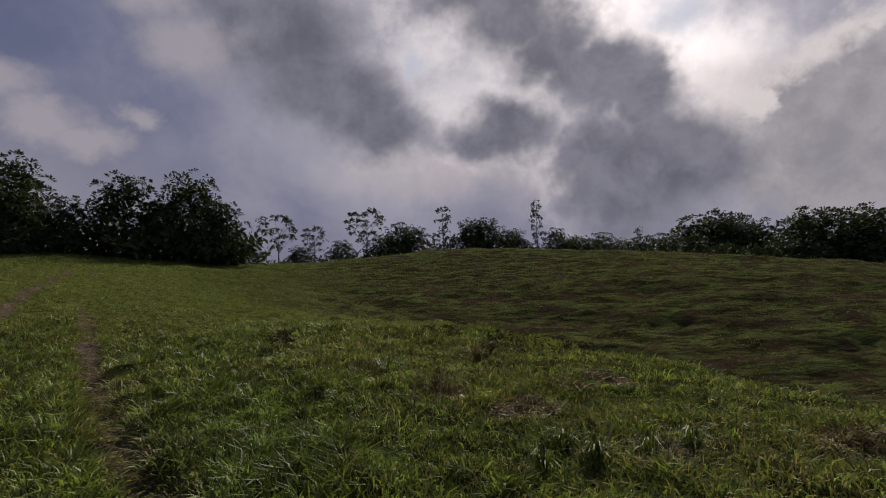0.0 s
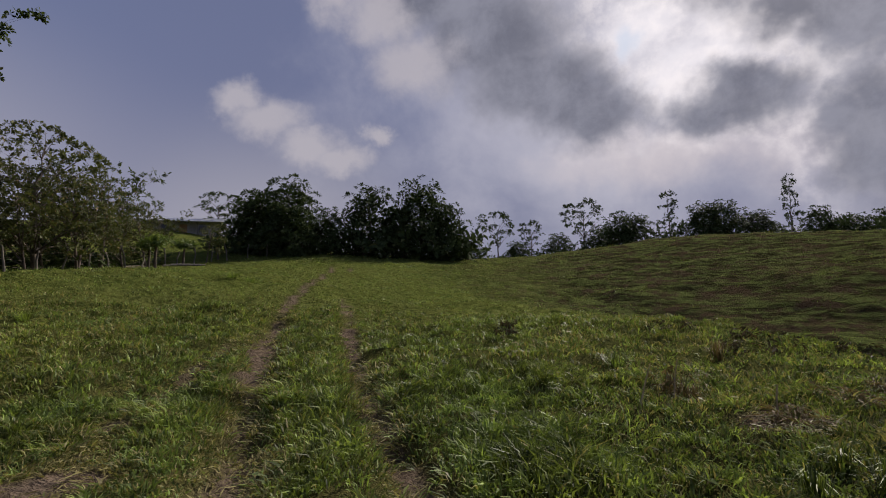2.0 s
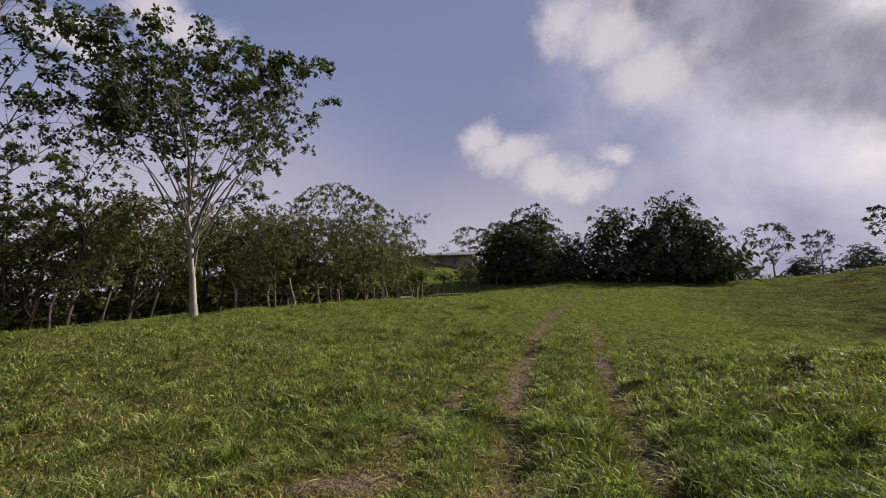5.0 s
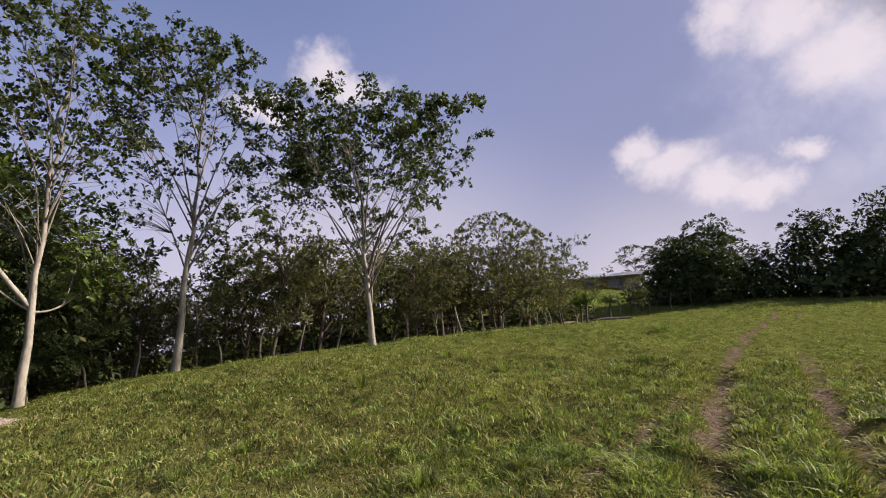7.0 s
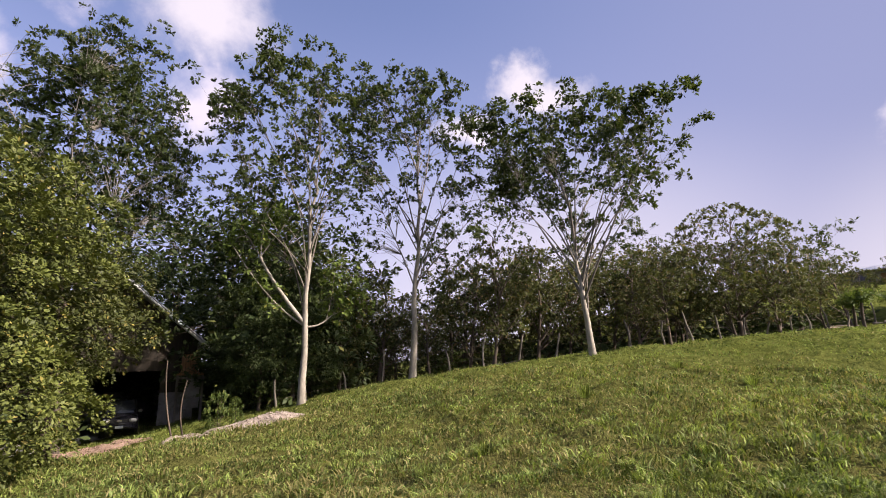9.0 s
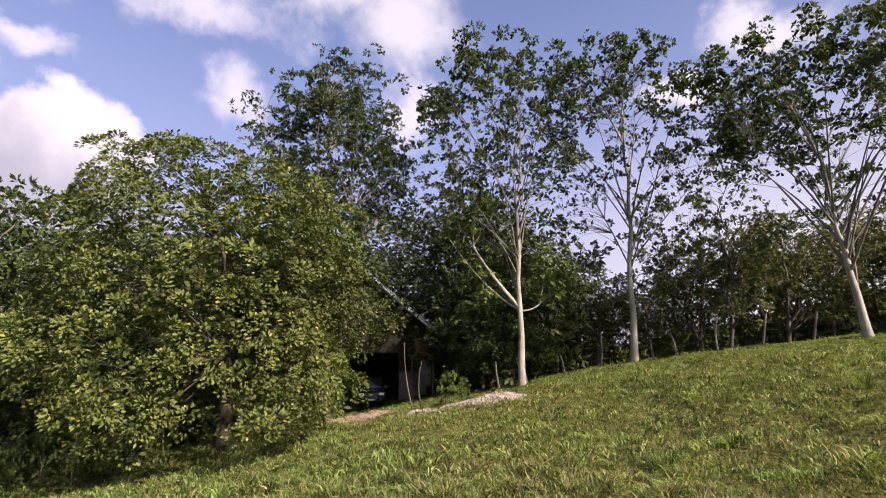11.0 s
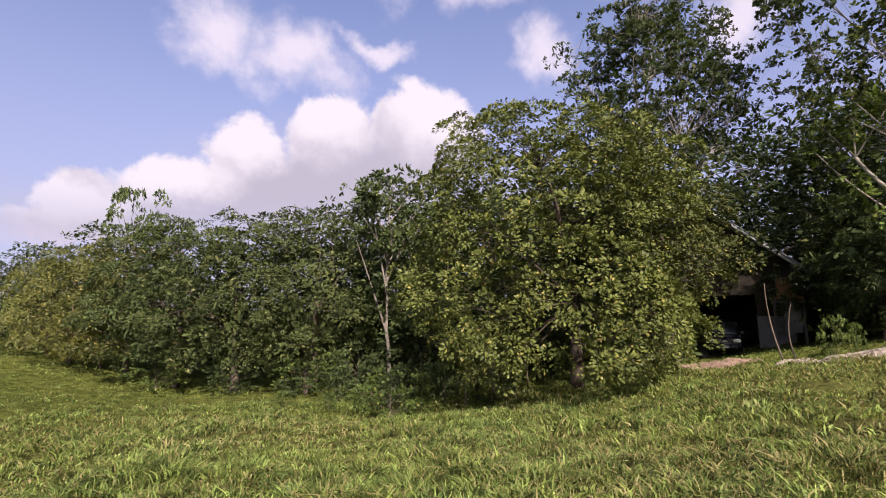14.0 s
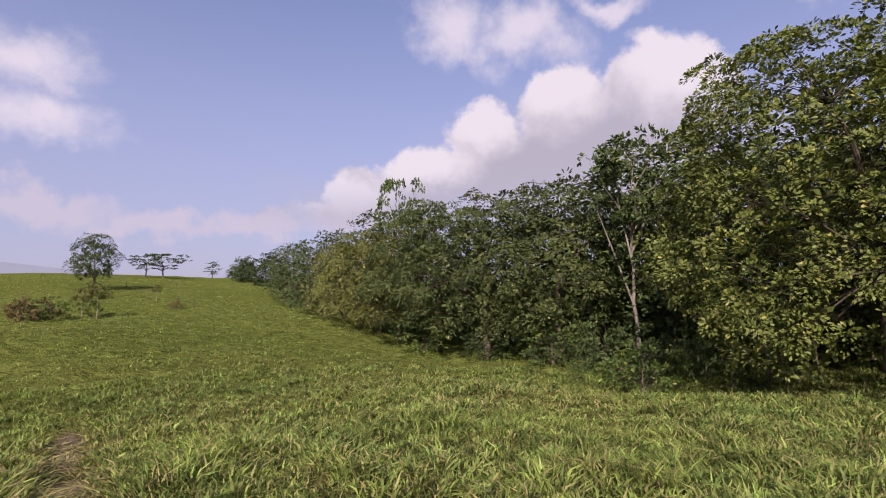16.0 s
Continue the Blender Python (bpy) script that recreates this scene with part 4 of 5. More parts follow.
HUES = {"d": M_DULL, "g": M_GREY, "o": M_OLIVE, "f": M_FOREST, "r": M_FRESH, "y": M_YELLOW}


def another(source, x, y, scale, hue="", label="", sink=0.0):
    """A turned copy of a tree, with leaves of another hue."""
    ob = copy_thing(source, spot(x, y, g_place.uniform(0, 360), scale, sink))
    for child in ob.children:
        if hue and child.name.startswith("crown"):
            child.material_slots[0].link = "OBJECT"
            child.material_slots[0].material = HUES[hue]
    return tagged(ob, label)


for x, y, s, v, hue in [(-0.2, -29.2, 1.0, 0, "f"), (5.2, -37.6, 0.88, 2, "o"), (-9.5, -25.5, 1.0, 1, "f"), (3.6, -36.0, 0.62, 2, "y"),
                        (-25.6, -9.4, 0.72, 2, "f"), (-26.5, -10.6, 0.85, 0, "f")]:
    another(WOOD[v], x, y, (s, s, s * g_place.uniform(0.94, 1.04)), hue, "dense %s woodland tree" % {"f": "dark green", "o": "yellowish-green", "g": "grey-green", "y": "yellowing", "r": "bright green"}[hue])
for x, y, s, v, hue in [(9.0, -46.0, 0.82, 0, "f"), (12.8, -54.0, 0.76, 1, "f"), (16.5, -62.0, 0.74, 0, "g"), (7.0, -41.5, 0.72, 1, "o")]:
    another(BACK[v], x, y, (s, s, s * 0.95), hue, "dense rounded tree at the far end of the wood")
another(WOOD[1], -24.5, -10.6, (0.42, 0.42, 0.62), "f", "slim dark green tree beside the house")
DEEP_SOUTH = [
    (-9.5, -29.5, 1.15, 1), (-12.5, -27.0, 1.2, 0), (4.0, -43.0, 0.98, 0), (8.0, -53.0, 0.9, 1), (-13.0, -24.0, 1.1, 0), (-17.0, -22.5, 1.1, 1),
    (-10.5, -21.0, 0.85, 1), (-22.5, -24.5, 1.5, 0), (-37.5, -23.0, 1.7, 1), (-14.0, -30.0, 1.3, 0), (-19.0, -27.0, 1.3, 1), (12.0, -66.0, 0.82, 0),
    (19.5, -73.0, 0.76, 1), (-29.0, -28.5, 1.6, 0), (-21.0, -25.0, 1.5, 1)]
DEEP_WEST = [
    (-34.5, -16.0, 1.45, 0), (-38.0, -18.5, 1.6, 1), (-36.5, -28.5, 1.7, 0),
    (-36.5, -6.0, 0.55, 1), (-37.5, -1.5, 0.6, 0), (-36.5, 2.5, 0.6, 1), (-36.0, -9.5, 0.75, 0), (-38.5, 8.0, 0.6, 1), (-33.6, -8.6, 0.55, 1), (-38.5, -3.5, 0.55, 0), (-37.0, 12.0, 0.6, 0), (-40.0, -8.0, 0.8, 0), (-38.0, -13.0, 1.35, 1), (-44.0, -2.5, 0.75, 1), (-33.0, -11.0, 1.0, 0),
    (-35.0, -1.0, 0.85, 1), (-36.0, 4.5, 0.8, 0), (-42.0, 5.0, 1.0, 0), (-45.0, 10.0, 1.0, 1), (-29.0, -12.0, 0.9, 1), (-28.3, -11.0, 1.2, 0), (-30.3, -13.2, 1.35, 1), (-44.0, 15.0, 0.9, 0)]
for x, y, s, v in DEEP_SOUTH + DEEP_WEST:
    another(BACK[v], x, y, (s, s, s), "d" if x < -30 and y > -12 else "", "dull green tree deep in the wood" if x < -30 and y > -12 else "")

# gnarled hedge trees along the fence
HEDGE = [
    plant("hedge_tree", grow(41, 6.2, 2.0, 2.7, "vase", 0.13, 13, 90, 44, 0.20, 0.42, 0.8, 0.2, (0.16, 0.05), straight=0.2, ros=9, knots=20, knot_r=0.5, stout=1.5), M_BARK, M_DULL, -29.2, -8.1, label="gnarled hedge tree with a thin crown", group="hedge trees along the fence"),
    plant("hedge_tree", grow(42, 6.6, 2.2, 2.9, "vase", 0.12, 13, 90, 44, 0.20, 0.42, 0.8, 0.2, (-0.13, 0.09), straight=0.2, ros=9, knots=20, knot_r=0.5, stout=1.5), M_BARK, M_DULL, -30.6, -6.2, label="gnarled hedge tree with a thin crown", group="hedge trees along the fence"),
]
FRONT_HEDGE = [
    (-30.1, -3.1, 0.7, 0), (-31.2, -0.8, 1.05, 1), (-29.2, 0.5, 1.0, 0), (-30.1, 3.0, 1.0, 1), (-31.5, 5.0, 0.8, 0), (-29.1, 7.8, 0.75, 1),
    (-28.0, 9.7, 0.72, 0), (-30.5, 11.5, 0.7, 1), (-31.4, 17.2, 0.8, 0), (-34.0, 21.5, 0.7, 1), (-33.5, 2.5, 1.1, 1), (-34.0, -6.5, 0.65, 0),
    (-31.0, 9.0, 0.95, 1)]
BACK_HEDGE = [
    (-33.5, 8.0, 1.05, 0), (-32.5, 11.5, 0.95, 0), (-34.5, 13.0, 1.0, 1), (-35.5, 17.5, 0.95, 0), (-36.5, 20.0, 0.9, 1), (-39.5, 19.0, 1.0, 0),
    (-38.5, 14.0, 1.1, 1), (-30.2, 14.2, 0.75, 1), (-37.5, 25.5, 0.75, 0), (-40.5, 24.5, 0.8, 1), (-36.5, 30.0, 0.5, 0), (-42.5, 29.5, 0.7, 1)]
for x, y, s, v in FRONT_HEDGE + BACK_HEDGE:
    copy_thing(HEDGE[v], spot(x, y, g_place.uniform(0, 360), (s, s, s)))
plant("hedge_tree", grow(43, 8.4, 1.4, 4.6, "dome", 0.2, 14, 230, 64, 0.19, 0.5, 0.5, 0.16, ros=12, domed=True, stout=1.4, fill=60), M_BARK, M_DULL, -32.5, 15.6, label="wide low tree with a rounded open crown", group="hedge trees along the fence")
plant("hedge_tree", grow(44, 7.4, 2.6, 4.2, "umbrella", 0.16, 12, 170, 22, 0.30, 0.16, 0.4, 0.2, droop=0.45, slim=0.28, ros=11), M_BARK, M_TALL, -37.8, 22.2, label="thin tree with feathery open top", group="hedge trees along the fence")
SLIM = plant("hedge_tree", grow(45, 12.0, 5.5, 3.4, "dome", 0.16, 9, 120, 36, 0.27, 0.36, 0.6, 0.4, ros=9, knots=24, knot_r=0.5, stout=1.3), M_BARK, M_TALL, -36.2, 1.4, label="slim tree with an airy crown", group="hedge trees along the fence")

for x, y, s in [(-34.0, 7.5, 0.8), (-33.5, -2.0, 0.8), (-36.0, 11.0, 0.75)]:
    copy_thing(SLIM, spot(x, y, g_place.uniform(0, 360), (s, s, s)))

# distant trees
FAR = [
    plant("distant_tree", grow(51, 7.5, 0.0, 3.7, "dome", 0.2, 7, 70, 66, 0.35, 0.85, 0.75, 0.2, ros=16, puff=0.24, domed=True, fill=230), M_BARK, M_FAR, -37.0, 40.7, label="dark broad tree on the far side", group="distant trees"),
    plant("distant_tree", grow(52, 7.5, 0.1, 3.2, "dome", 0.2, 8, 62, 66, 0.35, 0.8, 0.75, 0.25, ros=16, puff=0.24, domed=True, fill=230), M_BARK, M_FAR, -31.6, 47.4, label="dark broad tree on the far side", group="distant trees"),
    plant("distant_tree", grow(53, 8.6, 3.2, 3.4, "umbrella", 0.16, 8, 30, 66, 0.34, 0.7, 0.25, 0.3, ros=8, stout=1.6), M_BARK, M_FAR, -29.4, 82.9, label="flat-topped tree against the sky", group="distant trees"),
    plant("distant_tree", grow(54, 8.0, 1.0, 1.6, "column", 0.12, 7, 26, 50, 0.32, 0.5, 0.4, 0.3, ros=8, stout=1.6), M_BARK, M_FAR, -2.3, 82.0, label="narrow ragged tree against the sky", group="distant trees"),
]
CLUMP = [
    (-39.8, 39.4, 1, 0.95, 0.85), (-33.9, 43.3, 0, 0.62, 0.62), (-26.8, 50.3, 1, 1.1, 1.15), (-29.0, 49.8, 0, 0.7, 0.8), (-24.2, 51.5, 1, 0.75, 0.85), (-35.2, 38.6, 1, 0.8, 0.7),
    (-59.1, 50.9, 2, 1.0, 0.72), (-43.0, 42.0, 0, 0.9, 0.85)]
CREST = [
    (-23.5, 82.7, 2, 0.7, 0.75), (-15.3, 84.6, 2, 1.15, 1.0), (-9.3, 81.4, 0, 0.7, 0.7), (2.4, 82.0, 1, 0.9, 0.72), (-7.0, 83.7, 1, 0.8, 0.66), (4.8, 82.5, 0, 0.95, 0.74),
    (-19.5, 85.5, 0, 0.7, 0.55), (-26.5, 85.0, 1, 0.7, 0.5), (-12.5, 86.0, 0, 0.8, 0.55), (-33.0, 80.0, 1, 0.7, 0.5)]
CREST_EAST = [
    (12.2, 79.1, 3, 0.8, 1.05), (16.0, 83.5, 0, 0.6, 0.6), (25.5, 91.5, 0, 0.9, 0.7), (31.4, 89.7, 3, 0.7, 0.85), (54.5, 112.5, 0, 2.6, 1.75), (62.5, 108.6, 1, 1.9, 1.5),
    (62.0, 90.3, 0, 1.9, 1.4), (69.5, 86.0, 1, 2.2, 1.38), (50.0, 112.0, 1, 1.5, 1.45), (58.0, 106.0, 0, 1.5, 1.5), (66.0, 98.0, 1, 1.5, 1.5), (72.0, 94.0, 0, 1.6, 1.5), (41.0, 106.0, 0, 1.4, 1.05), (33.0, 102.0, 1, 1.3, 0.85), (60.0, 116.0, 1, 1.8, 1.9), (9.0, 84.0, 1, 0.8, 0.55), (20.5, 87.0, 1, 0.8, 0.55), (38.0, 95.0, 0, 1.1, 0.75), (45.0, 101.0, 1, 1.4, 0.9)]
MEADOW = [
    (45.8, -89.7, 2, 1.25, 0.50), (48.4, -88.6, 2, 0.9, 0.46), (46.8, -111.3, 3, 1.0, 0.45), (41.0, -112.0, 0, 0.8, 0.35), (33.8, -94.9, 1, 0.8, 0.62),
    (27.0, -88.0, 0, 0.9, 0.7), (2.9, -44.6, 2, 0.66, 1.42)]
for x, y, v, s, hgt in CLUMP + CREST + CREST_EAST + MEADOW:
    copy_thing(FAR[v], spot(x, y, g_place.uniform(0, 360), (s, s, hgt), 0.1))

# scrub at the feet of the far trees
SCRUB = plant("scrub", grow(63, 1.9, 0.0, 2.2, "dome", 0.05, 8, 24, 16, 0.5, 0.6, 0.7, 0.05), M_BARK, M_FAR, -38.5, 38.0, label="low dark scrub under the trees", category="scrub", group="scrub under the trees")
for k in range(30):
    if k < 12:
        f = k / 11
        x, y = -43 + 21 * f, 37 + 14.5 * f
    else:
        f = (k - 12) / 17
        x, y = -36 + 76 * f, 80 + 7 * abs(f - 0.45) * 2.4
    s = g_place.uniform(1.0, 1.6)
    copy_thing(SCRUB, spot(x + g_place.uniform(-1, 1), y + g_place.uniform(-1, 1.5), g_place.uniform(0, 360), (s, s, s * g_place.uniform(0.7, 1.3)), 0.1))
for k in range(12):
    f = k / 11
    s = g_place.uniform(1.6, 2.4)
    copy_thing(SCRUB, spot(38 + 34 * f + g_place.uniform(-1, 1), 98 - 12 * f + g_place.uniform(-1, 1), g_place.uniform(0, 360), (s, s, s * g_place.uniform(0.9, 1.4)), 0.1))
for k in range(14):
    f = k / 13
    s = g_place.uniform(0.8, 1.3)
    copy_thing(SCRUB, spot(-32.0 - 9.5 * f + g_place.uniform(-1, 1), 3.0 + 25.0 * f + g_place.uniform(-1, 1), g_place.uniform(0, 360), (s, s, s * g_place.uniform(0.6, 1.1)), 0.1))
# bushes
BUSH = [
    plant("bush", grow(61, 2.2, 0.1, 1.5, "dome", 0.05, 10, 50, 44, 0.14, 0.40, 0.6, 0.05, ros=11), M_BARK, M_BUSH, -6.2, -16.2, 0, (0.8, 0.8, 0.7), label="leafy bush at the foot of the trees", category="bush", group="bushes"),
    plant("bush", grow(62, 1.6, 0.1, 1.3, "dome", 0.04, 9, 44, 44, 0.14, 0.36, 0.6, 0.05, ros=11), M_BARK, M_BUSH, -17.9, -9.2, 0, (0.4, 0.4, 0.8), label="leafy bush beside the gravel heap", category="bush", group="bushes"),
]
for x, y, v, s, hgt in [(-4.6, -17.6, 1, 0.7, 0.5), (-3.4, -19.0, 1, 0.7, 0.45), (-7.6, -17.0, 1, 0.8, 0.9), (-9.2, -18.8, 0, 0.8, 0.9), (-20.5, -9.8, 1, 0.6, 0.8), (-24.5, -10.0, 0, 0.9, 0.8), (-31.0, -9.5, 0, 1.2, 1.2), (-32.5, -2.0, 0, 1.3, 1.0),
                        (-33.0, 5.5, 0, 1.2, 0.9), (24.8, -34.7, 0, 1.5, 0.95), (23.0, -36.0, 1, 1.3, 1.0), (-11.0, -23.5, 0, 1.5, 1.6), (-5.0, -22.5, 0, 1.4, 1.2), (-17.5, -19.5, 0, 1.4, 1.4), (0.5, -27.0, 0, 1.4, 0.8)]:
    copy_thing(BUSH[v], spot(x, y, g_place.uniform(0, 360), (s, s, hgt)))
# dark undergrowth along the edge of the wood and under the great tree
for x, y, v, s, hgt, hue in [(-4.7, -21.7, 0, 1.0, 0.75, "f"), (-5.7, -20.2, 1, 1.1, 1.0, "f"), (-6.3, -18.3, 0, 0.95, 0.7, ""), (-7.0, -17.4, 0, 1.0, 0.8, "f"), (-8.4, -16.8, 1, 1.2, 1.0, "f"),
                             (-9.6, -15.9, 0, 0.9, 0.5, "f"), (-6.5, -20.6, 0, 1.2, 1.3, "f"), (-8.0, -18.4, 0, 1.2, 1.2, "f"), (-2.2, -23.6, 0, 1.1, 0.8, "f"), (-10.2, -16.6, 0, 1.0, 0.8, "f")]:
    another(BUSH[v], x, y, (s, s, hgt), hue, "dark green undergrowth in the shade of the wood" if hue else "")


# ---- shaping helpers ----
def box(bm, x0, x1, y0, y1, z0, z1, bevel=0.0, m=None):
    made = bmesh.ops.create_cube(bm, size=1.0)["verts"]
    for v in made:
        v.co = Vector((x0 if v.co.x < 0 else x1, y0 if v.co.y < 0 else y1, z0 if v.co.z < 0 else z1))
    if bevel:
        edges = {e for v in made for e in v.link_edges}
        made = bmesh.ops.bevel(bm, geom=list(edges), offset=bevel, segments=2, affect="EDGES")["verts"]
    if m is not None:
        bmesh.ops.transform(bm, matrix=m, verts=list({v for v in made}))
    return made


def rod(bm, p, q, r0, r1=None, sides=8):
    p, q = Vector(p), Vector(q)
    made = bmesh.ops.create_cone(bm, cap_ends=True, segments=sides, radius1=r0, radius2=r0 if r1 is None else r1, depth=(q - p).length)["verts"]
    turn = (q - p).to_track_quat("Z", "Y").to_matrix().to_4x4()
    bmesh.ops.transform(bm, matrix=Matrix.Translation((p + q) / 2) @ turn, verts=made)
    return made


def part(name, bm, material_, parent=None, label="", smooth=False):
    """One mesh object from a bmesh, under a thing or a part."""
    me = bpy.data.meshes.new(name)
    bmesh.ops.recalc_face_normals(bm, faces=bm.faces)
    bm.to_mesh(me)
    bm.free()
    me.materials.append(material_)
    if smooth:
        for p in me.polygons:
            p.use_smooth = True
    ob = new(name, me)
    ob.parent = parent
    return tagged(ob, label)


def boxed(name, material_, parent, x0, x1, y0, y1, z0, z1, bevel=0.01, label=""):
    bm = bmesh.new()
    box(bm, x0, x1, y0, y1, z0, z1, bevel)
    return part(name, bm, material_, parent, label)


def profile(bm, pts, x0, x1):
    """A closed outline in y and z, drawn out from x0 to x1."""
    a = [bm.verts.new((x0, y, z)) for y, z in pts]
    b = [bm.verts.new((x1, y, z)) for y, z in pts]
    bm.faces.new(a)
    bm.faces.new(b[::-1])
    for i in range(len(pts)):
        j = (i + 1) % len(pts)
        bm.faces.new((a[i], b[i], b[j], a[j]))


def plain(name, color, rough=0.5, metal=0.0):
    m, nt, bsdf = material(name)
    n = noise_node(nt, nt.nodes.new("ShaderNodeTexCoord").outputs["Object"], 6.0, 4.0)
    link(nt, mix_node(nt, smooth_node(nt, n, 0.3, 0.8, 0.0, 0.35), color, tuple(c * 0.6 for c in color)), bsdf.inputs["Base Color"])
    link(nt, smooth_node(nt, n, 0.2, 0.8, rough * 0.8, min(1.0, rough * 1.2)), bsdf.inputs["Roughness"])
    bsdf.inputs["Metallic"].default_value = metal
    return m


M_PAINT = plain("dark_car_paint", (0.012, 0.012, 0.016), 0.25)
M_PAINT.node_tree.nodes["Principled BSDF"].inputs["Coat Weight"].default_value = 0.6
M_GLASS = plain("dark_glass", (0.01, 0.012, 0.014), 0.06)
M_LENS = plain("headlight_lens", (0.45, 0.45, 0.44), 0.15)
M_CHROME = plain("chrome", (0.7, 0.7, 0.7), 0.2, 1.0)
M_PLATE = plain("plate", (0.72, 0.72, 0.68), 0.5)
M_RUBBER = plain("rubber", (0.02, 0.02, 0.02), 0.85)
M_WALL = rough_material("grey_render", (0.20, 0.19, 0.18), (0.34, 0.33, 0.31), 1.2, 0.3, 0.01, 0.92, 0, (1, 1, 1), (0.13, 0.12, 0.10))
M_ROOF = rough_material("zinc_sheet", (0.42, 0.43, 0.45), (0.62, 0.63, 0.65), 0.8, 0.1, 0.005, 0.45, 0.6, (1, 1, 1), (0.20, 0.13, 0.09))
M_PLANK = rough_material("brown_planks", (0.20, 0.105, 0.05), (0.36, 0.21, 0.11), 3.0, 0.4, 0.008, 0.8, 0, (1, 1, 0.15))
# near-black tone that stands for the shade on and above the carport
M_SHADED_WALL = rough_material("shaded_wall", (0.022, 0.017, 0.012), (0.070, 0.055, 0.040), 3.0, 0.4, 0.008, 0.85, 0, (1, 1, 0.15))
M_TRIM = rough_material("white_sheet_edge", (0.62, 0.62, 0.60), (0.80, 0.80, 0.78), 2.0, 0.1, 0.003, 0.6)
M_GRAVEL = rough_material("pale_gravel", (0.16, 0.12, 0.095), (0.50, 0.42, 0.355), 5.0, 1.0, 0.05, 0.95)
M_CLAY = rough_material("reddish_earth", (0.12, 0.070, 0.048), (0.36, 0.25, 0.19), 3.5, 0.8, 0.03, 0.95)
M_WIRE = rough_material("rusty_wire", (0.10, 0.07, 0.05), (0.22, 0.18, 0.15), 8.0, 0.2, 0.002, 0.7, 0.5)
M_ROAD = rough_material("dirt_road", (0.24, 0.18, 0.13), (0.42, 0.34, 0.27), 0.8, 0.5, 0.03, 0.95)
M_STRAW = rough_material("dry_stalk", (0.26, 0.19, 0.11), (0.46, 0.37, 0.24), 8.0, 0.2, 0.004, 0.9)

# ---- the house under the trees: x along the front, y inwards ----
HOUSE = pose(-25.0, -17.6, ground_z(-24.6, -17.3) - 0.02, 0, 0, 125.0)


def build_house():
    house = new("house")
    house.matrix_basis = HOUSE @ Matrix.Diagonal((1.3, 1.3, 1.3, 1))
    for x0, x1, y0, y1, z1 in ((-4.2, -1.25, 0.9, 1.08, 3.6), (1.25, 2.5, 0.9, 1.08, 3.6), (-4.2, -4.02, 1.08, 8.0, 3.6), (2.32, 2.5, 1.08, 8.0, 3.6), (-4.2, 2.5, 8.0, 8.18, 3.6), (-1.25, 1.25, 0.9, 1.08, 3.6)):
        if (x0, x1) == (-1.25, 1.25):
            boxed("lintel", M_SHADED_WALL, house, x0, x1, y0, y1, 2.35, z1, 0.01)
            continue
        # left front wall and all upper walls have their shade painted on
        boxed("wall", M_SHADED_WALL if (x0, x1) == (-4.2, -1.25) else M_WALL, house, x0, x1, y0, y1, -0.4, 1.5, 0.01)
        boxed("upper_wall", M_SHADED_WALL, house, x0, x1, y0, y1, 1.5, z1, 0.01, "upper wall painted dark for the shade it stands in")
    boxed("floor_slab", M_WALL, house, -4.0, 2.8, 0.3, 8.0, -0.4, 0.03, 0.02)
    bm = bmesh.new()
    profile_gable = [(-4.2, 3.6), (2.5, 3.6), (-0.6, 6.0)]
    a = [bm.verts.new((x, 0.92, z)) for x, z in profile_gable]
    b = [bm.verts.new((x, 1.06, z)) for x, z in profile_gable]
    bm.faces.new(a)
    bm.faces.new(b[::-1])
    for i in range(3):
        bm.faces.new((a[i], b[i], b[(i + 1) % 3], a[(i + 1) % 3]))
    # gable darkened for the shade of the trees too
    part("gable", bm, M_SHADED_WALL, house)
    for sgn, x_eave in ((-1, -4.8), (1, 2.9)):
        bm = bmesh.new()
        n = 22
        for i in range(n):
            for (y0, y1, lift) in ((0.1 + i * 8.2 / n, 0.1 + (i + 0.5) * 8.2 / n, 0.05), (0.1 + (i + 0.5) * 8.2 / n, 0.1 + (i + 1) * 8.2 / n, 0.0)):
                vs = [bm.verts.new(p) for p in ((-0.6, y0, 6.25 + lift), (-0.6, y1, 6.25 + lift), (x_eave, y1, 3.3 + lift), (x_eave, y0, 3.3 + lift))]
                ws = [bm.verts.new((v.co.x, v.co.y, v.co.z - 0.06)) for v in vs]
                bm.faces.new(vs)
                bm.faces.new(ws[::-1])
                for k in range(4):
                    bm.faces.new((vs[k], ws[k], ws[(k + 1) % 4], vs[(k + 1) % 4]))
        part("roof", bm, M_ROOF, house, "corrugated zinc roof sheet")
        bm = bmesh.new()
        rod(bm, (-0.6, 0.05, 6.16), (x_eave, 0.05, 3.16), 0.045)
        part("barge_board", bm, M_TRIM, house)
    # small wooden balcony beside the carport
    balcony = boxed("balcony", M_PLANK, house, 1.7, 2.7, -0.3, 0.9, 2.15, 2.25, 0.01, "weathered wooden balcony")
    for x in (1.86, 2.02, 2.18, 2.34):
        boxed("board", M_PLANK, balcony, x, x + 0.15, -0.28, -0.25, 2.26, 2.95, 0.006)
    boxed("rail", M_POST, balcony, 1.65, 2.75, -0.33, -0.27, 2.0, 2.09, 0.01)
    for x in (1.72, 2.62):
        boxed("post", M_POST, balcony, x, x + 0.09, -0.28, -0.19, -0.4, 2.15, 0.01)
    boxed("panel", M_WALL, balcony, 2.05, 2.6, -0.1, -0.05, 0.9, 2.0, 0.01)
    tagged(house, "grey house with zinc gable roof half hidden by trees", "house")


build_house()


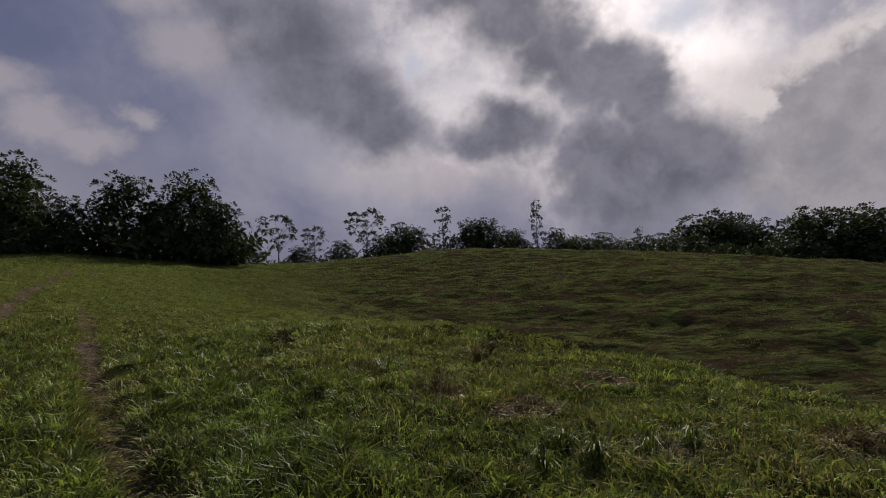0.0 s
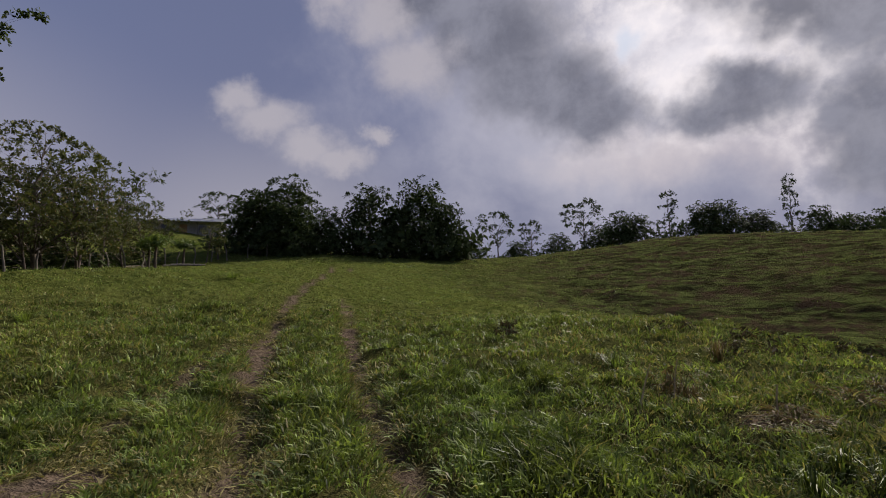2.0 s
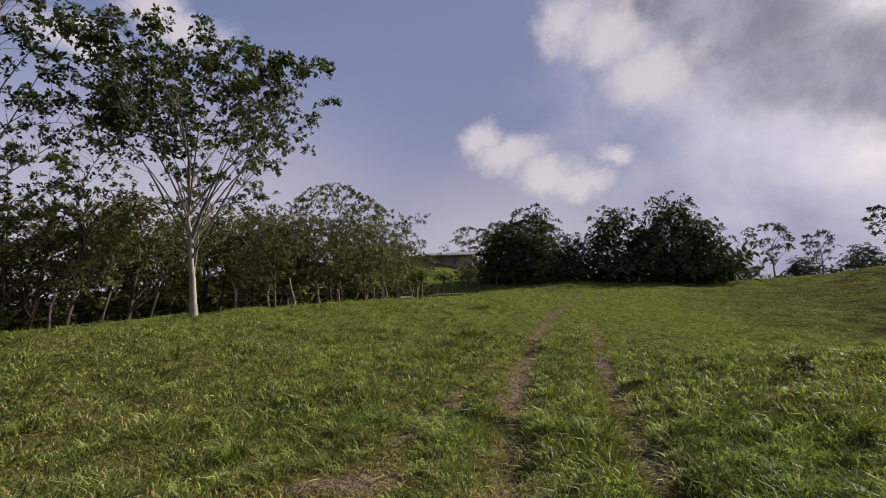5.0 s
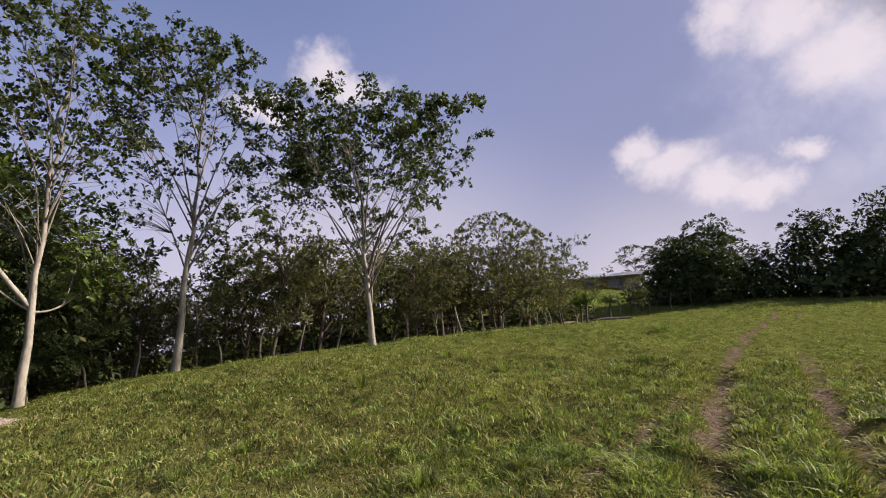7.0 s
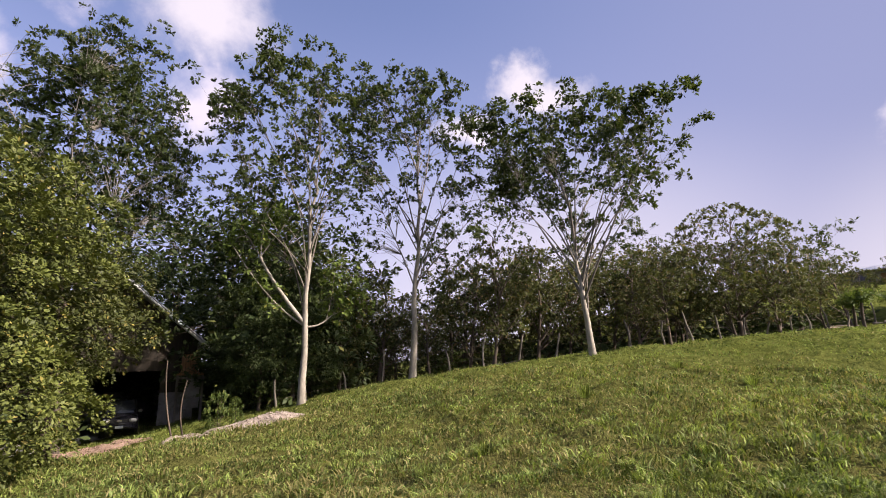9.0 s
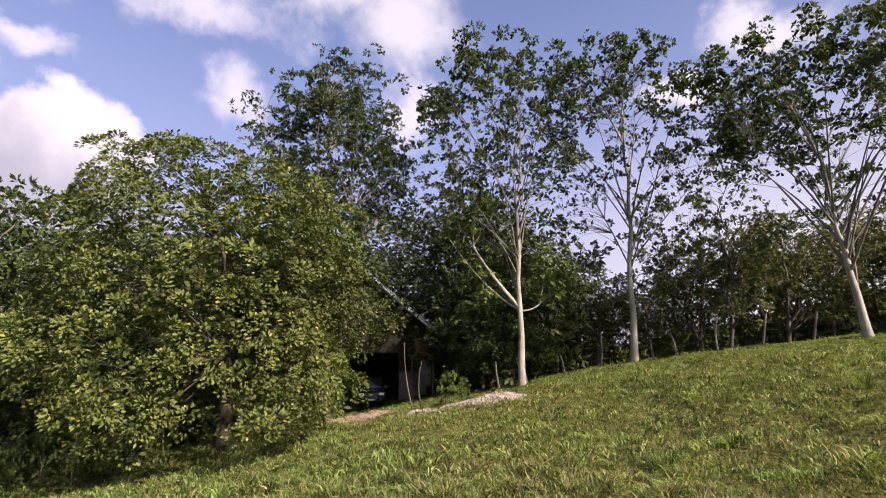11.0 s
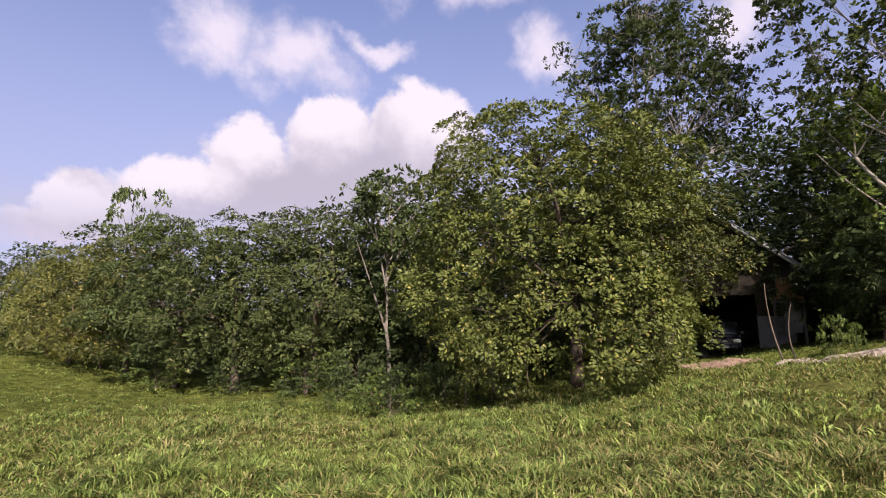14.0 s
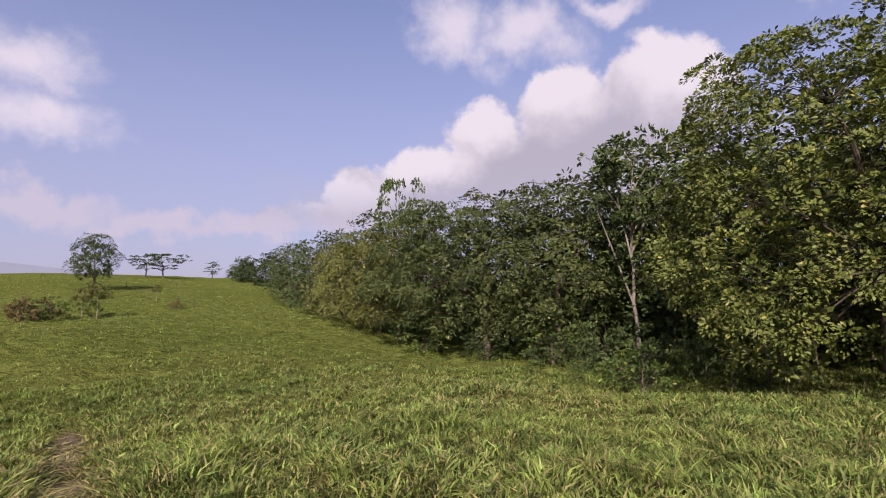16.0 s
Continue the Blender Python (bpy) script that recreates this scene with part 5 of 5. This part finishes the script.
def build_car():
    car = new("pickup_truck")
    car.matrix_basis = HOUSE @ pose(0.0, -0.9, 0.03) @ Matrix.Diagonal((0.88, 0.95, 0.97, 1))
    bm = bmesh.new()
    profile(bm, [(0.0, 0.42), (0.0, 0.72), (0.08, 0.92), (1.15, 1.05), (1.2, 1.05), (4.9, 1.08), (5.0, 0.95), (5.0, 0.45), (4.3, 0.42), (3.3, 0.42), (0.4, 0.36)], -0.85, 0.85)
    bmesh.ops.bevel(bm, geom=list(bm.edges), offset=0.05, segments=2, affect="EDGES")
    body = part("body", bm, M_PAINT, car, "dark glossy car body", True)
    bm = bmesh.new()
    profile(bm, [(1.0, 1.04), (1.65, 1.66), (1.95, 1.72), (3.1, 1.70), (3.35, 1.05)], -0.74, 0.74)
    bmesh.ops.bevel(bm, geom=list(bm.edges), offset=0.06, segments=2, affect="EDGES")
    cab = part("cab", bm, M_PAINT, car, "", True)
    bm = bmesh.new()
    box(bm, -0.66, 0.66, -0.01, 0.01, -0.4, 0.4, 0.004, pose(0, 1.31, 1.36, -46, 0, 0) )
    part("windscreen", bm, M_GLASS, cab, "dark windscreen glass")
    for sgn in (-1, 1):
        boxed("side_window", M_GLASS, cab, sgn * 0.75 - 0.012, sgn * 0.75 + 0.012, 1.75, 3.0, 1.18, 1.58, 0.004)
        bm = bmesh.new()
        box(bm, sgn * 0.62 - 0.19, sgn * 0.62 + 0.19, -0.03, 0.1, 0.70, 0.88, 0.04)
        part("headlight", bm, M_LENS, car, "clear headlight lens", True)
        bm = bmesh.new()
        box(bm, sgn * 0.95 - 0.1, sgn * 0.95 + 0.1, 1.2, 1.28, 1.08, 1.24, 0.03)
        part("mirror", bm, M_PAINT, car)
        for y in (0.85, 4.0):
            bm = bmesh.new()
            rod(bm, (sgn * 0.66, y, 0.34), (sgn * 0.88, y, 0.34), 0.35, None, 20)
            wheel = part("wheel", bm, M_RUBBER, car, "black rubber tyre", True)
            bm = bmesh.new()
            rod(bm, (sgn * 0.86, y, 0.34), (sgn * 0.895, y, 0.34), 0.2, None, 14)
            part("rim", bm, M_CHROME, wheel)
    grille = boxed("grille", M_RUBBER, car, -0.4, 0.4, -0.025, 0.05, 0.68, 0.86, 0.01, "black grille with chrome emblem")
    bm = bmesh.new()
    box(bm, -0.12, 0.12, -0.04, -0.02, 0.74, 0.82, 0.02)
    part("emblem", bm, M_CHROME, grille)
    bm = bmesh.new()
    box(bm, -0.88, 0.88, -0.1, 0.12, 0.36, 0.60, 0.05)
    bumper = part("bumper", bm, M_PAINT, car, "", True)
    plate = boxed("plate", M_PLATE, bumper, -0.18, 0.18, -0.12, -0.1, 0.44, 0.56, 0.004, "pale registration plate")
    tagged(car, "dark pickup truck parked nose out in the carport", "pickup truck")


build_car()


# ---- heaps of gravel and earth ----
def mound(name, x, y, rx, ry, h, turn, m, seed, label, category):
    g = np.random.default_rng(seed)
    n, k = 44, 18
    t = np.linspace(0, 2 * np.pi, n, endpoint=False)
    c, s = math.cos(radians(turn)), math.sin(radians(turn))
    rows = []
    for i in range(k + 1):
        f = i / k
        wob = 1 + 0.12 * np.sin(3 * t + seed) + 0.07 * np.sin(7 * t + 2 * seed)
        u, v = rx * f * np.cos(t) * wob, ry * f * np.sin(t) * wob
        px, py = x + u * c - v * s, y + u * s + v * c
        lift = h * (1 - f * f) ** 1.2 * (1 + 0.18 * ripple(px, py, 0.5, seed)) + 0.02 * ripple(px, py, 0.16, seed + 1) * (f < 1)
        rows.append(np.stack([px, py, height(px, py) + lift + (0.012 if i < k else -0.06)], -1))
    verts = np.concatenate(rows)
    i, j = np.meshgrid(np.arange(k), np.arange(n), indexing="ij")
    q = np.stack([i * n + j, i * n + (j + 1) % n, (i + 1) * n + (j + 1) % n, (i + 1) * n + j], -1).reshape(-1, 4)
    # loose stones
    stones = Heap()
    stones.add(verts, q[:, ::-1])
    cnt = int(rx * ry * 380)
    f, t2 = np.sqrt(g.uniform(0, 1.1, cnt)), g.uniform(0, 2 * np.pi, cnt)
    u, v = rx * f * np.cos(t2), ry * f * np.sin(t2)
    px, py = x + u * c - v * s, y + u * s + v * c
    pz = height(px, py) + h * np.clip(1 - f * f, 0, 1) ** 1.2 + 0.015
    sz = g.uniform(0.008, 0.032, cnt)
    cube = np.array([(-1, -1, -.7), (1, -1, -.7), (1, 1, -.7), (-1, 1, -.7), (-.7, -.7, .7), (.7, -.7, .7), (.7, .7, .7), (-.7, .7, .7)])
    cf = np.array([(0, 3, 2, 1), (4, 5, 6, 7), (0, 1, 5, 4), (1, 2, 6, 5), (2, 3, 7, 6), (3, 0, 4, 7)])
    vs = np.stack([px, py, pz], -1)[:, None] + cube[None] * (sz[:, None] * g.uniform(0.6, 1.4, (cnt, 3)))[:, None]
    stones.add(vs.reshape(-1, 3), (np.arange(cnt)[:, None, None] * 8 + cf[None]).reshape(-1, 4))
    ob = new(name, stones.mesh(name, m))
    tagged(ob, label, category, kind="stuff")


mound("gravel", -17.2, -7.45, 1.8, 0.7, 0.27, 118, M_GRAVEL, 3, "long low heap of pale gravel on the grass", "gravel")
mound("gravel", -17.2, -9.9, 0.85, 0.4, 0.1, 125, M_GRAVEL, 4, "small patch of spilled pale gravel", "gravel")
mound("bare_earth", -18.9, -14.3, 1.8, 1.3, 0.06, 120, M_CLAY, 5, "bare reddish stony earth before the carport", "earth")


# ---- fence ----
FENCE = [(-23.6, -9.6), (-26.35, -7.3), (-27.9, -4.7), (-28.7, -1.75), (-28.6, 1.3), (-27.1, 5.8), (-27.3, 8.7), (-28.5, 12.3), (-31.4, 17.8), (-35.2, 24.6), (-37.4, 28.5), (-37.8, 34.2), (-34.2, 43.0), (-24.3, 55.9)]


def along(line, step):
    out, left = [], 0.0
    for (x0, y0), (x1, y1) in zip(line, line[1:]):
        size = math.hypot(x1 - x0, y1 - y0)
        d = left
        while d < size:
            out.append((x0 + (x1 - x0) * d / size, y0 + (y1 - y0) * d / size))
            d += step
        left = d - size
    return out


def post_mesh(seed):
    heap, g = Heap(), np.random.default_rng(seed)
    pts = np.array([(0, 0, -0.3), (0.02, 0.01, 0.3), (g.normal(0, 0.04), g.normal(0, 0.04), 0.9), (g.normal(0, 0.08), g.normal(0, 0.08), 1.55)])
    tube(heap, pts, 0.065, 0.045, 8)
    tube(heap, [pts[-1], pts[-1] + [0, 0, 0.01]], 0.045, 0.002, 8)
    return heap.mesh("fence_post", M_POST, True)


def build_fence():
    fence = new("fence")
    posts = along(FENCE, 1.9)
    fx, fy = posts[0]
    fz = ground_z(fx, fy)
    fence.matrix_basis = pose(fx, fy, fz)
    shapes = [post_mesh(k) for k in range(4)]
    r = random.Random(8)
    tops = []
    for k, (x, y) in enumerate(posts):
        x, y = x + r.uniform(-0.15, 0.15), y + r.uniform(-0.15, 0.15)
        p = new("post", shapes[k % 4])
        p.parent = fence
        p.matrix_basis = pose(x - fx, y - fy, ground_z(x, y) - fz, r.gauss(0, 6), r.gauss(0, 6), r.uniform(0, 360)) @ Matrix.Diagonal((1, 1, r.uniform(0.75, 1.15), 1))
        tops.append((x - fx, y - fy, ground_z(x, y) - fz))
    for lift in (0.45, 0.8, 1.15):
        heap = Heap()
        way = [(p[0] + (q[0] - p[0]) * k, p[1] + (q[1] - p[1]) * k, p[2] + (q[2] - p[2]) * k + lift - 0.12 * k * (1 - k)) for p, q in zip(tops, tops[1:]) for k in (0.0, 0.33, 0.67)]
        tube(heap, way, 0.004, 0.004, 4)
        w = new("wire", heap.mesh("wire", M_WIRE))
        w.parent = fence
    tagged(fence, "leaning stake fence with rusty barbed wire", "fence")


build_fence()


# ---- far house, road and palms on the rise ----
def build_far_house():
    house = new("farmhouse")
    house.matrix_basis = pose(-59.5, 45.5, ground_z(-58.0, 44.5) - 0.3, 0, 0, 52)
    for x0, x1, y0, y1 in ((-4.5, 4.5, 0, 0.15), (-4.5, 4.5, 5, 5.15), (-4.5, -4.35, 0.15, 5), (4.35, 4.5, 0.15, 5)):
        boxed("wall", M_WALL, house, x0, x1, y0, y1, -0.5, 2.3, 0.01)
    bm = bmesh.new()
    profile(bm, [(-1.4, 2.15), (2.5, 3.0), (6.0, 2.2), (6.0, 2.13), (2.5, 2.92), (-1.4, 2.07)], -5.2, 5.2)
    part("roof", bm, M_ROOF, house, "low pale zinc roof")
    for x in (-5.0, -1.6, 1.6, 5.0):
        boxed("porch_post", M_POST, house, x, x + 0.12, -1.3, -1.18, -0.6, 2.1, 0.01)
    for x in (-2.6, 1.8):
        boxed("window", M_GLASS, house, x, x + 0.9, -0.02, 0.02, 0.9, 1.8, 0.005)
    boxed("door", M_PLANK, house, -0.5, 0.4, -0.03, 0.02, -0.3, 1.8, 0.005)
    tagged(house, "low farmhouse with a pale zinc roof on the rise", "house")


build_far_house()


def build_road():
    line = [(-36.0, 23.4), (-38.5, 25.6), (-41.0, 26.0), (-46.5, 24.6)]
    pts = np.array(along(line, 0.5))
    way = np.gradient(pts, axis=0)
    way /= np.linalg.norm(way, axis=1)[:, None]
    nrm = np.stack([-way[:, 1], way[:, 0]], -1)
    rows = []
    for k in np.linspace(-0.9, 0.9, 7):
        p = pts + nrm * (k + 0.1 * ripple(pts[:, 0], pts[:, 1], 2.0, 9)[:, None])
        rows.append(np.stack([p[:, 0], p[:, 1], height(p[:, 0], p[:, 1]) + 0.05 - 0.02 * abs(k)], -1))
    verts, n = np.concatenate(rows), len(pts)
    i, j = np.meshgrid(np.arange(6), np.arange(n - 1), indexing="ij")
    q = np.stack([i * n + j, i * n + j + 1, (i + 1) * n + j + 1, (i + 1) * n + j], -1).reshape(-1, 4)
    tagged(new("road", mesh_quads("road", verts, q[:, ::-1], M_ROAD, True)), "pale dirt road climbing the rise", "road", kind="structure")


build_road()


def palm(x, y, h, seed):
    g = np.random.default_rng(seed)
    wood, crown = Heap(), Heap()
    tube(wood, bend((0, 0, -0.2), (0.1, 0.05, h * 0.62), 0, g, 8, 0.06), 0.10, 0.075, 8)
    for k in range(16):
        a, e = k * 2.4, g.uniform(0.2, 1.2)
        tip = np.array([math.cos(a) * math.cos(e), math.sin(a) * math.cos(e), math.sin(e) * 0.6]) * h * 0.42 + [0.1, 0.05, h * 0.62]
        way = bend((0.1, 0.05, h * 0.62), tip, 0.25, g, 7)
        tube(crown, way, 0.02, 0.004, 4)
        for p in way[1:]:
            places = np.repeat(p[None], 8, 0) + g.normal(0, 0.04, (8, 3))
            rosettes(crown, places, unit(tip - way[0])[None].repeat(8, 0), 0.32, 1, g, 0.5, 0.2)
    return plant("young_palm", (wood, crown), M_BARK, M_FRESH, x, y, label="stubby young palm beside the fence", category="palm", group="young palms")


for k, (x, y, h) in enumerate([(-32.8, 22.9, 2.6), (-34.6, 23.6, 2.2), (-36.4, 27.8, 2.4), (-38.6, 33.0, 2.2)]):
    palm(x, y, h, 70 + k)


# ---- logs, stakes, weeds ----
def build_log(x, y, size, r, turn, seed):
    heap, g = Heap(), np.random.default_rng(seed)
    c, s = math.cos(radians(turn)) * size / 2, math.sin(radians(turn)) * size / 2
    p, q = np.array([x - c, y - s, ground_z(x - c, y - s) + r * 0.7]), np.array([x + c, y + s, ground_z(x + c, y + s) + r * 0.7])
    tube(heap, bend(p, q, 0.02, g, 8, 0.03), r, r * 0.6, 8)
    tagged(new("log", heap.mesh("log", M_POST, True)), "fallen grey branch lying in the grass", "log", "fallen branches")


for k, (x, y, size, r, turn) in enumerate([(-27.3, 0.0, 1.8, 0.06, 80), (-26.5, 1.2, 1.4, 0.05, 50), (-27.6, 1.6, 1.2, 0.07, 140), (-35.0, 27.2, 2.4, 0.12, 60), (-35.6, 26.6, 2.0, 0.10, 75)]):
    build_log(x, y, size, r, turn, 80 + k)


def tuft(x, y, h, spread, blades, m, seed, label, wide=0.006, kind="grass_tuft", category="grass tuft"):
    g = np.random.default_rng(seed)
    heap = Heap()
    a = g.uniform(0, 2 * np.pi, blades)
    off = spread * 0.35 * g.uniform(0, 1, blades)
    base = np.stack([np.cos(a) * off, np.sin(a) * off, np.full(blades, -0.02)], -1)
    hh = h * g.uniform(0.5, 1.1, blades)
    out = np.stack([np.cos(a), np.sin(a), np.zeros(blades)], -1) * (spread * g.uniform(0.2, 1.0, blades))[:, None]
    side = np.stack([-np.sin(a), np.cos(a), np.zeros(blades)], -1) * wide
    mid = base + out * 0.4 + np.stack([0 * hh, 0 * hh, hh * 0.8], -1)
    tip = base + out + np.stack([0 * hh, 0 * hh, hh * g.uniform(0.5, 1.0, blades)], -1)
    verts = np.stack([base - side, base + side, mid - side * 0.8, mid + side * 0.8, tip - side * 0.1, tip + side * 0.1], 1).reshape(-1, 3)
    i = np.arange(blades)[:, None] * 6
    heap.add(verts, np.concatenate([i + [0, 1, 3, 2], i + [2, 3, 5, 4]]))
    ob = new(kind, heap.mesh(kind, m))
    ob.matrix_basis = pose(x, y, ground_z(x, y))
    return tagged(ob, label, category, "tufts in the pasture")


for k, (x, y, h, spread) in enumerate([(-4.9, 14.2, 0.38, 0.5), (-13.7, 2.3, 0.42, 0.4), (-10.2, -0.3, 0.28, 0.45), (-8.9, -1.2, 0.3, 0.5), (-19.6, 18.8, 0.4, 1.0), (-20.3, 18.2, 0.35, 0.9), (-18.2, 6.3, 0.3, 0.6), (-12.5, 8.5, 0.3, 0.5),
                                       (-1.3, 9.5, 0.32, 0.45), (-6.0, 9.6, 0.25, 0.5), (-15.8, 7.4, 0.3, 0.6), (-9.6, 3.4, 0.22, 0.4), (-6.4, 5.0, 0.3, 0.4), (-7.0, 1.8, 0.3, 0.45), (1.2, 4.8, 0.36, 0.20), (0.7, 4.6, 0.32, 0.2), (1.7, 4.9, 0.32, 0.2), (1.0, 5.3, 0.30, 0.2), (2.2, 5.1, 0.34, 0.2)]):
    tuft(x, y, h, spread, int(60 + 140 * spread), M_BLADE, 90 + k, "taller tuft of green grass in the pasture")
for k, (x, y, h, rad, leaf, m) in enumerate([(1.45, 12.6, 0.80, 0.75, 0.16, M_WITHER), (0.7, 12.2, 0.55, 0.4, 0.14, M_WITHER), (-0.6, 14.7, 0.32, 0.6, 0.13, M_WITHER), (2.9, 13.2, 0.4, 0.6, 0.12, M_WITHER), (-4.2, 12.2, 0.36, 0.35, 0.12, M_WITHER),
                                             (0.85, 6.7, 0.14, 0.5, 0.08, M_DRYLEAF), (1.5, 7.9, 0.14, 0.5, 0.08, M_DRYLEAF), (4.1, 5.4, 0.2, 0.4, 0.08, M_DRYLEAF), (2.2, 9.0, 0.14, 0.5, 0.08, M_DRYLEAF), (-0.4, 7.6, 0.42, 0.28, 0.10, M_DRYLEAF)]):
    plant("dead_weed", grow(120 + k, h, 0.0, rad, "dome", 0.012, 8, 16 if h > 0.3 else 34, 14 if h > 0.3 else 24, leaf, 0.12, 0.9, 0.05, droop=0.9, slim=0.25), M_STRAW if m is M_DRYLEAF else M_BARK, m, x, y,
          label="withered brown weed clump in the grass" if m is M_DRYLEAF else "dark withered weed with drooping leaves", category="weed", group="withered weeds")
for k, (x, y, h, spread) in enumerate([(-0.35, 7.8, 0.42, 0.3), (-0.15, 7.6, 0.3, 0.3), (0.36, 11.3, 0.5, 0.3), (0.9, 6.6, 0.16, 0.5), (1.6, 7.8, 0.16, 0.5), (2.2, 9.1, 0.2, 0.5), (1.9, 5.0, 0.15, 0.45), (3.9, 5.5, 0.2, 0.4), (0.2, 9.0, 0.2, 0.4)]):
    tuft(x, y, h, spread, int(50 + 120 * spread), M_DRYLEAF, 190 + k, "withered reddish-brown tuft of grass")
for k, (x, y, dx, h) in enumerate([(-0.66, 6.6, 0.14, 0.5), (0.75, 6.6, 0.0, 0.42), (1.35, 5.0, 0.05, 0.3), (-0.3, 7.3, 0.06, 0.55)]):
    heap, g = Heap(), np.random.default_rng(140 + k)
    tube(heap, bend((0, 0, -0.05), (dx, 0.02, h), 0, g, 7, 0.06), 0.014, 0.008, 6)
    ob = new("dry_stalk", heap.mesh("dry_stalk", M_STRAW, True))
    ob.matrix_basis = pose(x, y, ground_z(x, y))
    tagged(ob, "single pale dry stalk standing in the grass", "stalk")
# slim saplings at the wood's edge
for k, (x, y, h, lx) in enumerate([(-9.7, -15.7, 1.9, 0.12), (-11.0, -15.2, 1.8, -0.1), (-10.5, -15.6, 1.6, 0.2), (-8.7, -15.9, 1.5, 0.05), (-18.6, -11.1, 2.8, 0.15), (-18.3, -10.5, 2.0, 0.1)]):
    heap, g = Heap(), np.random.default_rng(150 + k)
    tube(heap, bend((0, 0, -0.1), (lx * h, 0.05, h), 0, g, 8, 0.12), 0.036, 0.018, 6)
    ob = new("slim_sapling", heap.mesh("slim_sapling", M_BARK, True))
    ob.matrix_basis = pose(x, y, ground_z(x, y), 0, 0, k * 70)
    tagged(ob, "slim bare grey sapling at the wood's edge", "sapling", "slim saplings")

# ---- the far meadow ----
plant("round_tree", grow(71, 5.4, 1.5, 2.3, "dome", 0.16, 9, 60, 120, 0.17, 0.6, 0.8, 0.2, ros=14, domed=True, fill=140, puff=0.18), M_BARK, M_TALL, 37.0, -57.9, 0, (1, 1, 1.05), "round dense dark green tree alone on the meadow")
SAPLING = plant("sapling", grow(72, 2.5, 1.3, 0.85, "dome", 0.05, 7, 34, 40, 0.16, 0.3, 0.6, 0.4), M_PALE, M_OLIVE, 22.8, -36.2, label="sapling with a pale stem on the meadow", group="saplings on the meadow")
copy_thing(SAPLING, spot(24.0, -36.6, 70, (0.8, 0.8, 0.8)))
copy_thing(SAPLING, spot(26.6, -51.0, 140, (0.5, 0.5, 0.6)))
SHRUB = plant("shrub", grow(73, 1.5, 0.15, 1.6, "dome", 0.05, 9, 56, 40, 0.17, 0.35, 0.7, 0.05), M_BARK, M_DRYLEAF, 25.6, -34.2, label="half-withered brownish shrub on the meadow", category="shrub", group="shrubs on the meadow")
copy_thing(SHRUB, spot(20.6, -42.5, 50, (0.35, 0.35, 0.5)))
copy_thing(SHRUB, spot(27.5, -36.0, 90, (0.7, 0.7, 0.7)))
for k, (x, y, h) in enumerate([(35.4, -61.2, 0.8), (29.6, -55.3, 0.8), (20.6, -45.8, 0.9), (32.0, -66.0, 0.7), (24.0, -50.0, 0.6)]):
    heap, g = Heap(), np.random.default_rng(170 + k)
    tube(heap, bend((0, 0, -0.2), (0.05, 0.04, h), 0, g, 6, 0.03), 0.04, 0.03, 7)
    ob = new("stake", heap.mesh("stake", M_BARK, True))
    ob.matrix_basis = pose(x, y, ground_z(x, y))
    tagged(ob, "short dark wooden stake on the meadow", "stake", "stakes on the meadow")
